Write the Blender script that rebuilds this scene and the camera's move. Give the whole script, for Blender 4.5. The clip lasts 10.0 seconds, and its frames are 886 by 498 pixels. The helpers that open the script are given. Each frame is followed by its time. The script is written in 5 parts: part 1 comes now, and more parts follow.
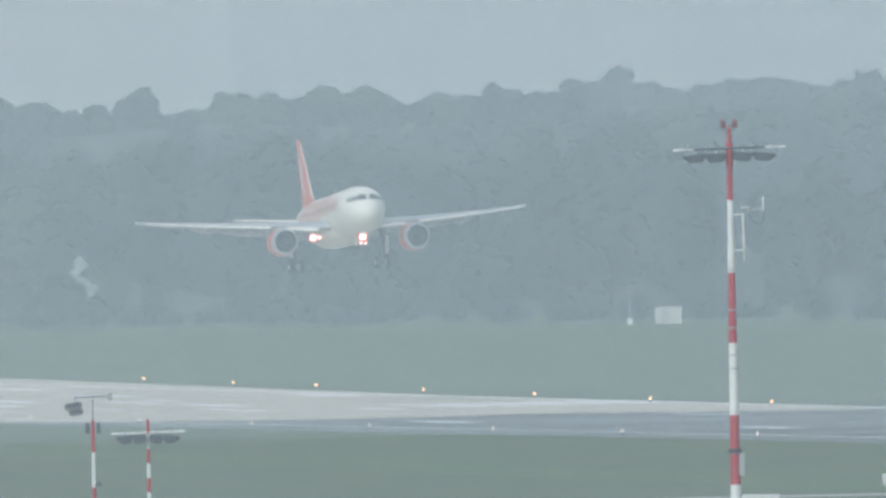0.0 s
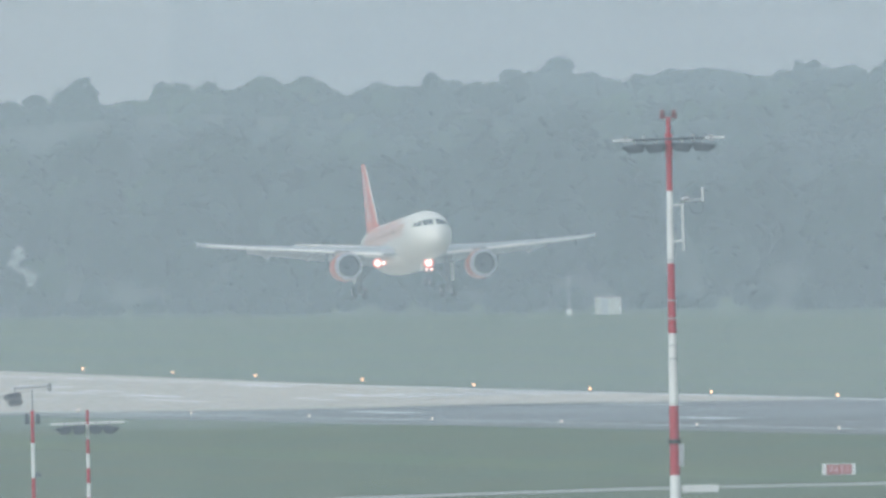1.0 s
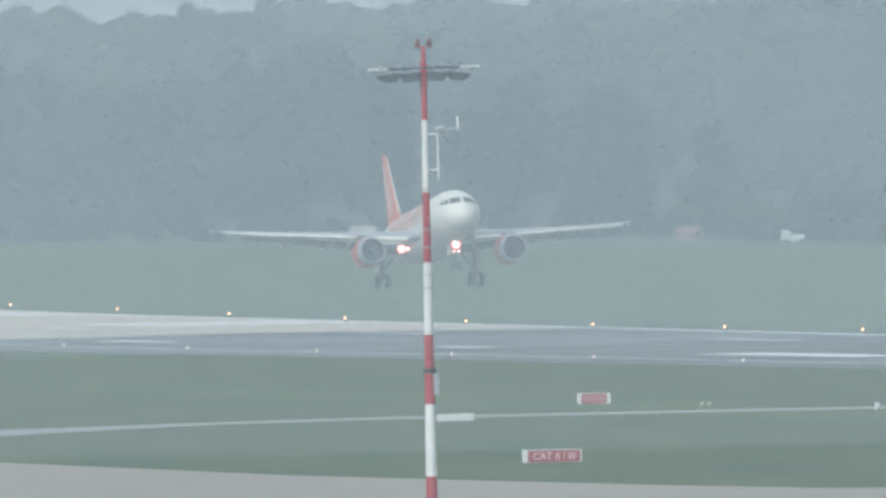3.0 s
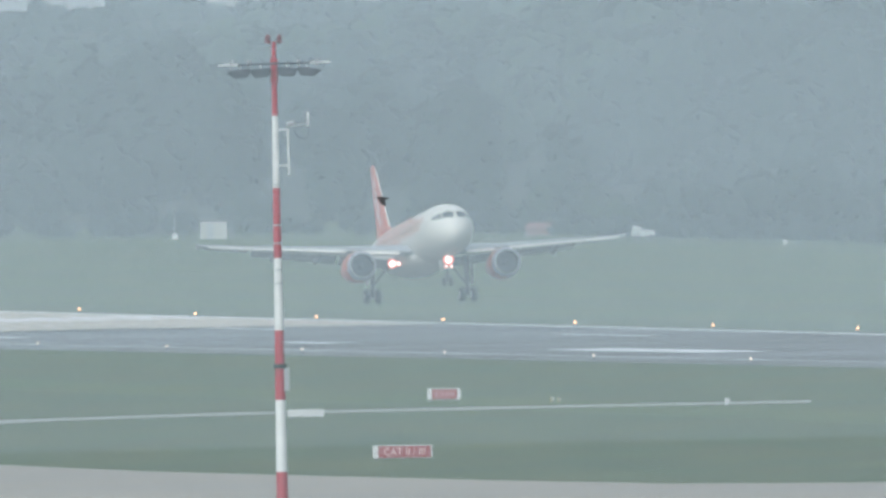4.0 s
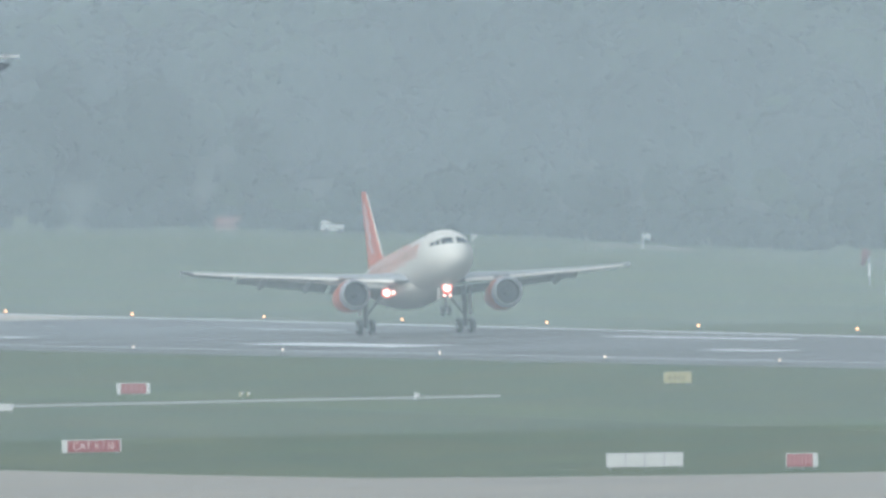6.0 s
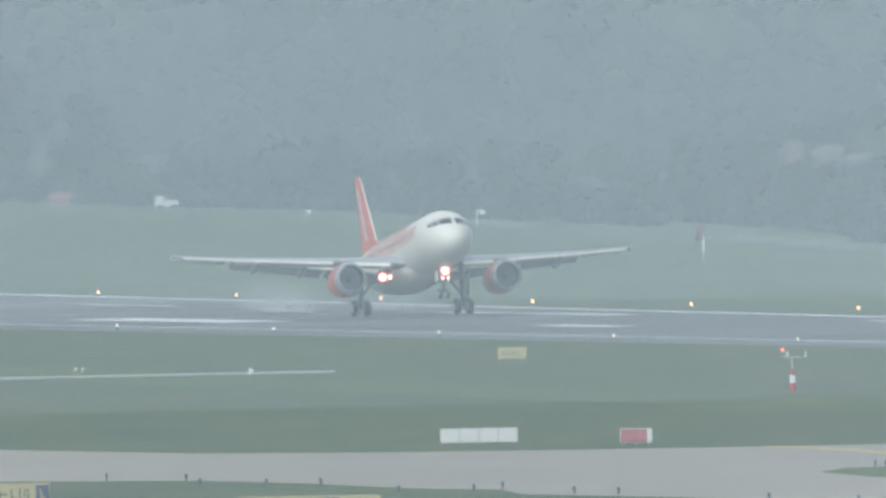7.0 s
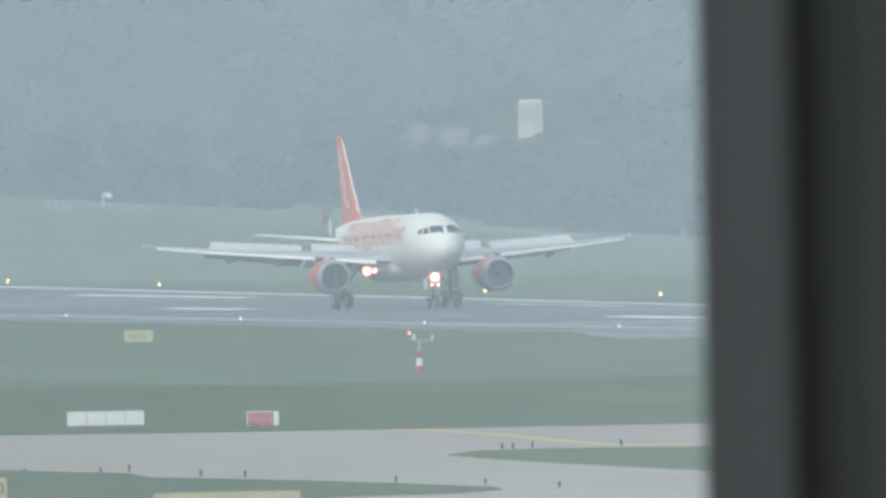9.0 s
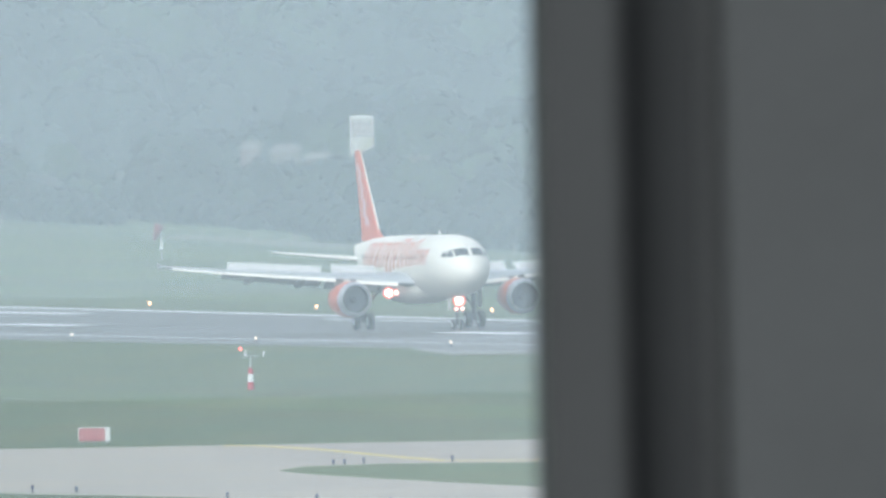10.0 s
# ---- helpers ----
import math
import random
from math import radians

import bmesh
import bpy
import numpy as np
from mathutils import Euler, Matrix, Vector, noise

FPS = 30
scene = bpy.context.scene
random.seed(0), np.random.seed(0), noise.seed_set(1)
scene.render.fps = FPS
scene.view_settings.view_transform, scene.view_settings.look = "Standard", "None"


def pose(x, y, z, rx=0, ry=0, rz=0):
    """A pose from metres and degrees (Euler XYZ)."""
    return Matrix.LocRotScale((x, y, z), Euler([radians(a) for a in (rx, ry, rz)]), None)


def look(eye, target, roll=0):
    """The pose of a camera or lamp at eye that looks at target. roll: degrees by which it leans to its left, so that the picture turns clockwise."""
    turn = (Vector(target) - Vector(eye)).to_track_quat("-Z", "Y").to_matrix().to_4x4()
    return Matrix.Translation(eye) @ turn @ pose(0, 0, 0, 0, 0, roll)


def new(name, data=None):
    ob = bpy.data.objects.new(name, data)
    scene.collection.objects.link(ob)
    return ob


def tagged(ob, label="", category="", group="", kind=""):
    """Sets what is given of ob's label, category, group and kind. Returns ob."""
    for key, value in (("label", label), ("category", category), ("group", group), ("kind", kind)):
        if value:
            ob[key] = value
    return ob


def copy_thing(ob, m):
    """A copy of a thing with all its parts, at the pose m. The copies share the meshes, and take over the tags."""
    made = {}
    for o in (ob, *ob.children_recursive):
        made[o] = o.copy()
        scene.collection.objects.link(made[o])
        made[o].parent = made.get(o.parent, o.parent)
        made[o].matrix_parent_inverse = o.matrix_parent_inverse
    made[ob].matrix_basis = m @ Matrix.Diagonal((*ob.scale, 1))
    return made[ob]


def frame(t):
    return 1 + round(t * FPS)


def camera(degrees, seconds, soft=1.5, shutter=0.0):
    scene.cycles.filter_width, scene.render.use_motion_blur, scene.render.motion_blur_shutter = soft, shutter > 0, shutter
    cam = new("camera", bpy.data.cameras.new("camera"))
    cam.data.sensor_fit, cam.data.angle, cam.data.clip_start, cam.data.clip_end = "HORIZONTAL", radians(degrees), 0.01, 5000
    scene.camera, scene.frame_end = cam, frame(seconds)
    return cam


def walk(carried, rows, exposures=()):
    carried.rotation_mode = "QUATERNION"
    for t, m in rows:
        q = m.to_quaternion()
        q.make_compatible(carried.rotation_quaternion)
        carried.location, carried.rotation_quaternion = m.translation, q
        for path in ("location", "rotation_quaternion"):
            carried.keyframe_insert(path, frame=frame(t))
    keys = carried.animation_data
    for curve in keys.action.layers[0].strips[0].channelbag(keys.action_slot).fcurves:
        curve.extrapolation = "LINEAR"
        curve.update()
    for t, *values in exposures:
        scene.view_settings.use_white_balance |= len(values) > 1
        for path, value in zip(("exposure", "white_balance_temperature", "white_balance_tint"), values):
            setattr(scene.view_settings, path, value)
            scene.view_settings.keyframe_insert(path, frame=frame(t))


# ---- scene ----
EYE = (0.0, 0.0, 21.5)
LENS = 1.716
ROLL = -1.1


def aim(az, el):
    """The camera's pose for an azimuth (0 is +y, right is positive) and an elevation in degrees."""
    a, e = radians(az), radians(el)
    far = 2000.0
    return look(EYE, (far * math.sin(a) * math.cos(e), far * math.cos(a) * math.cos(e), EYE[2] + far * math.sin(e)), ROLL)


cam = camera(LENS, 10.0, soft=3.0)
cam.data.dof.use_dof = True
cam.data.dof.focus_distance = 2200.0
cam.data.dof.aperture_fstop = 230.0
PATH = [
    (0, -1.3254, -0.1918), (0.5, -1.2799, -0.1829), (1, -1.2085, -0.2125), (1.5, -1.1243, -0.2929), (2, -1.0244, -0.3435),
    (3.3, -0.65, -0.3679), (3.5, -0.5964, -0.3755), (4, -0.4471, -0.3729), (4.5, -0.2754, -0.3629), (5, -0.1335, -0.3636),
    (5.5, -0.0003, -0.3437), (5.7, 0.0635, -0.3593), (6.8, 0.4022, -0.4547), (7, 0.4751, -0.4487), (7.5, 0.6548, -0.4696),
    (8, 0.8536, -0.4954), (8.5, 1.0398, -0.4924), (9, 1.1974, -0.4954), (9.5, 1.3556, -0.4656), (10, 1.5246, -0.471),
]
walk(cam, [(t, aim(a, e)) for t, a, e in PATH], exposures=[(0, -0.05, 6000, 6), (2, -0.03, 6000, 6), (3.5, 0.05, 6000, 6), (8.0, 0.05, 6000, 6), (9, 0.13, 6000, 6), (9.5, 0.22, 6000, 6), (10, 0.44, 6000, 6)])

# ---- world and sun: a hazy overcast day ----
world = bpy.data.worlds.new("overcast_sky")
scene.world = world
world.use_nodes = True
wn, wl = world.node_tree.nodes, world.node_tree.links
sky = wn.new("ShaderNodeTexSky")
sky.sky_type, sky.sun_disc = "NISHITA", False
sky.sun_elevation, sky.sun_rotation = radians(40), radians(209)
sky.air_density, sky.dust_density, sky.ozone_density = 1.0, 4.0, 1.0
grey = wn.new("ShaderNodeHueSaturation")
grey.inputs["Saturation"].default_value = 0.4
wl.new(sky.outputs[0], grey.inputs["Color"])
wl.new(grey.outputs[0], wn["Background"].inputs["Color"])
wn["Background"].inputs["Strength"].default_value = 0.155
sun_data = bpy.data.lights.new("sun", "SUN")
sun_data.energy, sun_data.angle, sun_data.color = 1.15, radians(35), (0.97, 0.98, 1.0)
sun = new("sun", sun_data)
sun.matrix_world = look((-500, -900, 850), (0, 0, 0))


# ---- materials ----
def mat(name, base, rough=0.5, metal=0.0, vary=0.15, scale=1.0, fine=12.0, bump=0.0, spec=0.5, random_tint=0.0, rough_vary=0.0, stretch=(1, 1, 1)):
    m = bpy.data.materials.new(name)
    m.use_nodes = True
    n, k = m.node_tree.nodes, m.node_tree.links
    b = n["Principled BSDF"]
    b.inputs["Roughness"].default_value, b.inputs["Metallic"].default_value = rough, metal
    b.inputs["Specular IOR Level"].default_value = spec
    co = n.new("ShaderNodeTexCoord")
    mp = n.new("ShaderNodeMapping")
    mp.inputs["Scale"].default_value = stretch
    k.new(co.outputs["Object"], mp.inputs[0])
    big, small = n.new("ShaderNodeTexNoise"), n.new("ShaderNodeTexNoise")
    big.inputs["Scale"].default_value, small.inputs["Scale"].default_value = scale, fine
    big.inputs["Detail"].default_value, small.inputs["Detail"].default_value = 5, 4
    k.new(mp.outputs[0], big.inputs["Vector"]), k.new(mp.outputs[0], small.inputs["Vector"])
    mix = n.new("ShaderNodeMath")
    mix.operation = "ADD"
    k.new(big.outputs["Fac"], mix.inputs[0]), k.new(small.outputs["Fac"], mix.inputs[1])
    ramp = n.new("ShaderNodeMapRange")
    ramp.inputs["From Min"].default_value, ramp.inputs["From Max"].default_value = 0.6, 1.4
    ramp.inputs["To Min"].default_value, ramp.inputs["To Max"].default_value = 1 - vary, 1 + vary
    k.new(mix.outputs[0], ramp.inputs["Value"])
    scaled = n.new("ShaderNodeVectorMath")
    scaled.operation = "SCALE"
    scaled.inputs[0].default_value = base
    last = ramp.outputs[0]
    if random_tint:
        geo = n.new("ShaderNodeNewGeometry")
        rr = n.new("ShaderNodeMapRange")
        rr.inputs["To Min"].default_value, rr.inputs["To Max"].default_value = 1 - random_tint, 1 + random_tint
        k.new(geo.outputs["Random Per Island"], rr.inputs["Value"])
        mul = n.new("ShaderNodeMath")
        mul.operation = "MULTIPLY"
        k.new(last, mul.inputs[0]), k.new(rr.outputs[0], mul.inputs[1])
        last = mul.outputs[0]
    k.new(last, scaled.inputs["Scale"])
    k.new(scaled.outputs[0], b.inputs["Base Color"])
    if rough_vary:
        r2 = n.new("ShaderNodeMapRange")
        r2.inputs["From Min"].default_value, r2.inputs["From Max"].default_value = 0.35, 0.65
        r2.inputs["To Min"].default_value, r2.inputs["To Max"].default_value = max(0.05, rough - rough_vary), min(1, rough + rough_vary)
        k.new(big.outputs["Fac"], r2.inputs["Value"]), k.new(r2.outputs[0], b.inputs["Roughness"])
    if bump:
        bp = n.new("ShaderNodeBump")
        bp.inputs["Strength"].default_value, bp.inputs["Distance"].default_value = bump, 0.05
        k.new(small.outputs["Fac"], bp.inputs["Height"]), k.new(bp.outputs[0], b.inputs["Normal"])
    return m


def turf(name, lush, dry):
    """Grass: lush and dry patches run into one another, with finer tufts on them."""
    m = mat(name, lush, 0.9, vary=0.22, scale=0.05, fine=0.6, spec=0.1, stretch=(3, 1, 1))
    n, k = m.node_tree.nodes, m.node_tree.links
    co, mp = n["Texture Coordinate"], n.new("ShaderNodeMapping")
    mp.inputs["Scale"].default_value = (0.14, 0.022, 1)
    mp.inputs["Rotation"].default_value = (0, 0, 0.03)
    patches, ramp, mix = n.new("ShaderNodeTexNoise"), n.new("ShaderNodeMapRange"), n.new("ShaderNodeMix")
    patches.inputs["Scale"].default_value, patches.inputs["Detail"].default_value, patches.inputs["Distortion"].default_value = 1.0, 5, 0.4
    k.new(co.outputs["Object"], mp.inputs[0]), k.new(mp.outputs[0], patches.inputs["Vector"])
    ramp.inputs["From Min"].default_value, ramp.inputs["From Max"].default_value = 0.3, 0.74
    k.new(patches.outputs["Fac"], ramp.inputs["Value"])
    mix.data_type = "RGBA"
    mix.inputs[6].default_value, mix.inputs[7].default_value = (*lush, 1), (*dry, 1)
    k.new(ramp.outputs[0], mix.inputs[0])
    scaled = n["Principled BSDF"].inputs["Base Color"].links[0].from_node
    k.new(mix.outputs[2], scaled.inputs[0])
    return m


def glow(name, colour, strength):
    m = bpy.data.materials.new(name)
    m.use_nodes = True
    b = m.node_tree.nodes["Principled BSDF"]
    b.inputs["Base Color"].default_value = (*colour, 1)
    b.inputs["Emission Color"].default_value, b.inputs["Emission Strength"].default_value = (*colour, 1), strength
    return m


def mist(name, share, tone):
    """Flat sheet in place of haze in the air: lets most light by and scatters the rest both ways."""
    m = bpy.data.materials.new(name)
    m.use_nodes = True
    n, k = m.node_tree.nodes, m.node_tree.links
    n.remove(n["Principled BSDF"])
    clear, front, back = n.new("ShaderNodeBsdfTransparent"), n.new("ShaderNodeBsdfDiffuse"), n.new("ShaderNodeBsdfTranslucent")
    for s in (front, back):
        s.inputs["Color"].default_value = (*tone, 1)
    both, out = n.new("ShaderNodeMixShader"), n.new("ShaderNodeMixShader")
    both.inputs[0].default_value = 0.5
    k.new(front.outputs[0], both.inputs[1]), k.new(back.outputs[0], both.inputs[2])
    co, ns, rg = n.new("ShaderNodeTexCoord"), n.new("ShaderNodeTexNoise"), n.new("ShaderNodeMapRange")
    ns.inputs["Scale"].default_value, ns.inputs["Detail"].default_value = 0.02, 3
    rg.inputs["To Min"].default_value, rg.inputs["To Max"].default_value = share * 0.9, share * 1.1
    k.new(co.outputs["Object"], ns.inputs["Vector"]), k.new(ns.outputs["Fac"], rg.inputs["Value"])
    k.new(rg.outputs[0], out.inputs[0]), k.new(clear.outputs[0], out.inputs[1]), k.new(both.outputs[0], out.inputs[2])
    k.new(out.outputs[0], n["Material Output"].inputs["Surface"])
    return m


def smoke_mat(name, share, top):
    """Thin drifting smoke: ragged, and thinner upwards."""
    m = mist(name, share, (0.9, 0.93, 0.95))
    n, k = m.node_tree.nodes, m.node_tree.links
    out = n["Material Output"].inputs["Surface"].links[0].from_node
    ns = n["Noise Texture"]
    ns.inputs["Scale"].default_value, ns.inputs["Detail"].default_value = 0.3, 3
    rg = n["Map Range"]
    rg.inputs["From Min"].default_value, rg.inputs["From Max"].default_value = 0.3, 0.75
    rg.inputs["To Min"].default_value, rg.inputs["To Max"].default_value = 0.45 * share, share
    sep, hi, mul = n.new("ShaderNodeSeparateXYZ"), n.new("ShaderNodeMapRange"), n.new("ShaderNodeMath")
    k.new(n["Texture Coordinate"].outputs["Object"], sep.inputs[0])
    hi.inputs["From Min"].default_value, hi.inputs["From Max"].default_value = 0.0, top
    hi.inputs["To Min"].default_value, hi.inputs["To Max"].default_value = 1.0, 0.0
    k.new(sep.outputs["Z"], hi.inputs["Value"])
    mul.operation = "MULTIPLY"
    k.new(rg.outputs[0], mul.inputs[0]), k.new(hi.outputs[0], mul.inputs[1])
    # thins out towards both ends
    size, ends, fade = n.new("ShaderNodeMath"), n.new("ShaderNodeMapRange"), n.new("ShaderNodeMath")
    size.operation, fade.operation = "ABSOLUTE", "MULTIPLY"
    k.new(sep.outputs["X"], size.inputs[0]), k.new(size.outputs[0], ends.inputs["Value"])
    ends.inputs["From Min"].default_value, ends.inputs["From Max"].default_value = 1.0, 16.5
    ends.inputs["To Min"].default_value, ends.inputs["To Max"].default_value = 1.0, 0.0
    k.new(mul.outputs[0], fade.inputs[0]), k.new(ends.outputs[0], fade.inputs[1])
    k.new(fade.outputs[0], out.inputs[0])
    return m


# Haze tones: bluish for most sheets, warmer for the one before the sky.
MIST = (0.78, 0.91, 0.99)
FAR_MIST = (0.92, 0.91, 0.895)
GRASS = turf("grass", (0.082, 0.12, 0.068), (0.116, 0.134, 0.072))
MOWN = turf("mown_grass", (0.092, 0.136, 0.07), (0.124, 0.146, 0.075))
ASPHALT = mat("wet_asphalt", (0.078, 0.071, 0.063), 0.5, vary=0.3, scale=0.03, fine=0.4, rough_vary=0.1, spec=0.5)
CONCRETE = mat("damp_concrete", (0.31, 0.285, 0.24), 0.68, vary=0.32, scale=0.05, fine=0.6, rough_vary=0.12)
WETCONCRETE = mat("wet_pale_concrete", (0.5, 0.435, 0.355), 0.75, vary=0.18, scale=0.04, fine=0.5, rough_vary=0.15)
DAMP = mat("damp_worn_asphalt", (0.15, 0.145, 0.135), 0.6, vary=0.3, scale=0.06, fine=0.5, rough_vary=0.15)
PALE_ROAD = mat("pale_gravel_road", (0.3, 0.3, 0.28), 0.8, vary=0.15, scale=0.1)
TRACK = mat("worn_earth_track", (0.13, 0.135, 0.095), 0.85, vary=0.2, scale=0.2)
FOREST_FLOOR = mat("gap_darkening_floor", (0.018, 0.026, 0.016), 0.9, vary=0.3, scale=0.1)
LINE = mat("white_runway_paint", (0.82, 0.83, 0.81), 0.4, vary=0.2, scale=0.3, fine=3)
YELLOW_LINE = mat("yellow_taxi_paint", (0.6, 0.45, 0.1), 0.6, vary=0.2, scale=0.3, fine=3)
WHITE = mat("white_aircraft_paint", (0.67, 0.655, 0.585), 0.55, vary=0.04, scale=0.5, fine=5)
GREY = mat("grey_wing_paint", (0.31, 0.325, 0.345), 0.4, vary=0.08, scale=0.5, fine=4)
SPOILER_PAINT = mat("pale_spoiler_paint", (0.47, 0.475, 0.46), 0.5, vary=0.1, scale=0.8, fine=5)
ORANGE = mat("orange_aircraft_paint", (0.53, 0.115, 0.055), 0.38, vary=0.05, scale=0.5)
STEEL = mat("bare_metal", (0.62, 0.63, 0.65), 0.28, 0.9, vary=0.08, scale=3)
DARK = mat("cavity_shade", (0.02, 0.022, 0.025), 0.6, vary=0.2, scale=3)
RUBBER = mat("tyre_rubber", (0.025, 0.025, 0.027), 0.8, vary=0.2, scale=4)
PANE = mat("dark_cockpit_glass", (0.035, 0.042, 0.052), 0.1, vary=0.05, spec=0.6)
RED = mat("red_signal_paint", (0.34, 0.026, 0.042), 0.5, vary=0.15, scale=0.8, fine=6)
MASTWHITE = mat("white_signal_paint", (0.62, 0.63, 0.615), 0.5, vary=0.2, scale=0.8, fine=6)
GALV = mat("galvanised_steel", (0.35, 0.36, 0.37), 0.45, 0.6, vary=0.15, scale=3)
LAMPBODY = mat("floodlight_housing", (0.035, 0.043, 0.06), 0.5, vary=0.2, scale=2)
GEARSTEEL = mat("painted_gear_leg", (0.16, 0.17, 0.18), 0.5, 0.3, vary=0.15, scale=3)
BRICKRED = mat("dull_red_boards", (0.2, 0.1, 0.09), 0.8, vary=0.2, scale=1)
SOCK = mat("weathered_sock_cloth", (0.14, 0.045, 0.05), 0.9, vary=0.2, scale=2)
HEADGREY = mat("grey_lamp_head", (0.12, 0.125, 0.135), 0.5, vary=0.25, scale=3)
LENSGLASS = mat("floodlight_glass", (0.055, 0.066, 0.085), 0.3, vary=0.1, scale=2)
# Sign red and yellow are muted: haze is put into their colours.
SIGNRED = mat("red_sign_face", (0.25, 0.055, 0.06), 0.5, vary=0.12, scale=1.5)
SIGNYELLOW = mat("yellow_sign_face", (0.34, 0.315, 0.175), 0.5, vary=0.12, scale=1.5)
SIGNWHITE = mat("white_sign_casing", (0.5, 0.51, 0.49), 0.5, vary=0.12, scale=1.5)
SIGNDARK = mat("dark_sign_face", (0.04, 0.05, 0.1), 0.5, vary=0.1)
BLACK = mat("black_paint", (0.02, 0.02, 0.02), 0.6, vary=0.1)
PINK = mat("muted_pale_pink", (0.62, 0.45, 0.45), 0.5, vary=0.1)
LEAF = mat("forest_leaves", (0.016, 0.029, 0.023), 0.85, vary=0.5, scale=0.014, fine=0.05, spec=0.1, random_tint=0.06)
YOUNG_LEAF = mat("light_forest_leaves", (0.03, 0.05, 0.027), 0.85, vary=0.5, scale=0.03, fine=0.1, spec=0.1, random_tint=0.06)
HEDGE = mat("hedge_leaves", (0.014, 0.025, 0.022), 0.9, vary=0.35, scale=0.1, fine=0.6, spec=0.15, random_tint=0.15)
RENDER_WALL = mat("pale_render", (0.46, 0.455, 0.4), 0.8, vary=0.12, scale=0.4, fine=3)
FANGREY = mat("titanium_fan_blades", (0.07, 0.085, 0.12), 0.45, 0.2, vary=0.1, scale=2)
# Post grey is dimmed so that the far posts barely show.
FENCE = mat("dim_post_grey", (0.3, 0.3, 0.28), 0.85, vary=0.2, scale=2)
# Far walls and roofs: colour darkened so they look faint, as through haze.
FAR_WALL = mat("darkened_far_render", (0.115, 0.112, 0.1), 0.85, vary=0.2, scale=0.6)
ROOFGREY = mat("roof_sheet", (0.105, 0.1, 0.093), 0.7, vary=0.15, scale=0.6)
# Frame greys hold the shade of an unlit room that is not built.
FRAME = mat("shaded_window_frame", (0.0185, 0.0203, 0.0206), 0.6, 0.1, vary=0.12, scale=20, fine=200)
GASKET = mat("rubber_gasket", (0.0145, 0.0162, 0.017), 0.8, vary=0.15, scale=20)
BLUEGREY = mat("blue_grey_tail_paint", (0.035, 0.045, 0.06), 0.5, vary=0.08, scale=0.6)
LIT_WHITE = glow("landing_light_beam", (1.0, 0.9, 0.78), 3.2)
LIT_FRINGE = glow("lamp_glare_ring", (1.0, 0.13, 0.08), 1.1)
LIT_RUNWAY = glow("runway_lamp", (1.0, 0.5, 0.24), 3.4)
LIT_DIM = glow("dim_runway_lamp", (1.0, 0.8, 0.6), 0.9)
LIT_STOP = glow("red_lamp", (1.0, 0.15, 0.12), 3.0)


# ---- mesh helpers ----
def mesh_of(name, verts, faces, material, smooth=True):
    me = bpy.data.meshes.new(name)
    me.from_pydata([tuple(v) for v in verts], [], faces)
    me.materials.append(material)
    if smooth:
        me.polygons.foreach_set("use_smooth", [True] * len(me.polygons))
    me.update()
    return me


def put(name, me, parent=None, m=None, label=""):
    ob = new(name, me)
    if parent is not None:
        ob.parent = parent
    if m is not None:
        ob.matrix_basis = m
    if label:
        ob["label"] = label
    return ob


def part(name, bm, material, parent=None, label="", m=None, smooth=False):
    me = bpy.data.meshes.new(name)
    bmesh.ops.recalc_face_normals(bm, faces=bm.faces)
    bm.to_mesh(me)
    bm.free()
    me.materials.append(material)
    if smooth:
        me.polygons.foreach_set("use_smooth", [True] * len(me.polygons))
    return put(name, me, parent, m, label)


def add_box(bm, x0, x1, y0, y1, z0, z1, bevel=0.0, m=None):
    made = bmesh.ops.create_cube(bm, size=1.0)["verts"]
    for v in made:
        v.co = Vector(((x0 + x1) / 2 + v.co.x * (x1 - x0), (y0 + y1) / 2 + v.co.y * (y1 - y0), (z0 + z1) / 2 + v.co.z * (z1 - z0)))
    if bevel:
        edges = list({e for v in made for e in v.link_edges})
        made = list({v for f in bmesh.ops.bevel(bm, geom=edges, offset=bevel, segments=2, affect="EDGES")["faces"] for v in f.verts} | {v for v in made if v.is_valid})
    if m is not None:
        bmesh.ops.transform(bm, matrix=m, verts=made)
    return bm


def box(*a, **k):
    return add_box(bmesh.new(), *a, **k)


def add_rod(bm, a, b, r0, r1=None, seg=12):
    a, b = Vector(a), Vector(b)
    r1 = r0 if r1 is None else r1
    turn = (b - a).to_track_quat("Z", "Y").to_matrix().to_4x4()
    bmesh.ops.create_cone(bm, cap_ends=True, segments=seg, radius1=r0, radius2=r1, depth=(b - a).length, matrix=Matrix.Translation((a + b) / 2) @ turn)
    return bm


def rod(*a, **k):
    return add_rod(bmesh.new(), *a, **k)


def lathe(profile, seg=32, axis="x"):
    """A closed skin round the x axis (or z) from (place, radius) pairs."""
    verts, faces = [], []
    for p, r in profile:
        for i in range(seg):
            a = 2 * math.pi * i / seg
            verts.append((p, r * math.cos(a), r * math.sin(a)) if axis == "x" else (r * math.cos(a), r * math.sin(a), p))
    for j in range(len(profile) - 1):
        for i in range(seg):
            i2 = (i + 1) % seg
            faces.append((j * seg + i, j * seg + i2, (j + 1) * seg + i2, (j + 1) * seg + i))
    return verts, faces


FOIL = [(0, 0), (0.03, 0.42), (0.12, 0.78), (0.3, 1.0), (0.55, 0.8), (0.8, 0.38), (1, 0.05), (1, -0.02), (0.75, -0.18), (0.5, -0.42), (0.25, -0.5), (0.08, -0.38), (0.02, -0.2)]


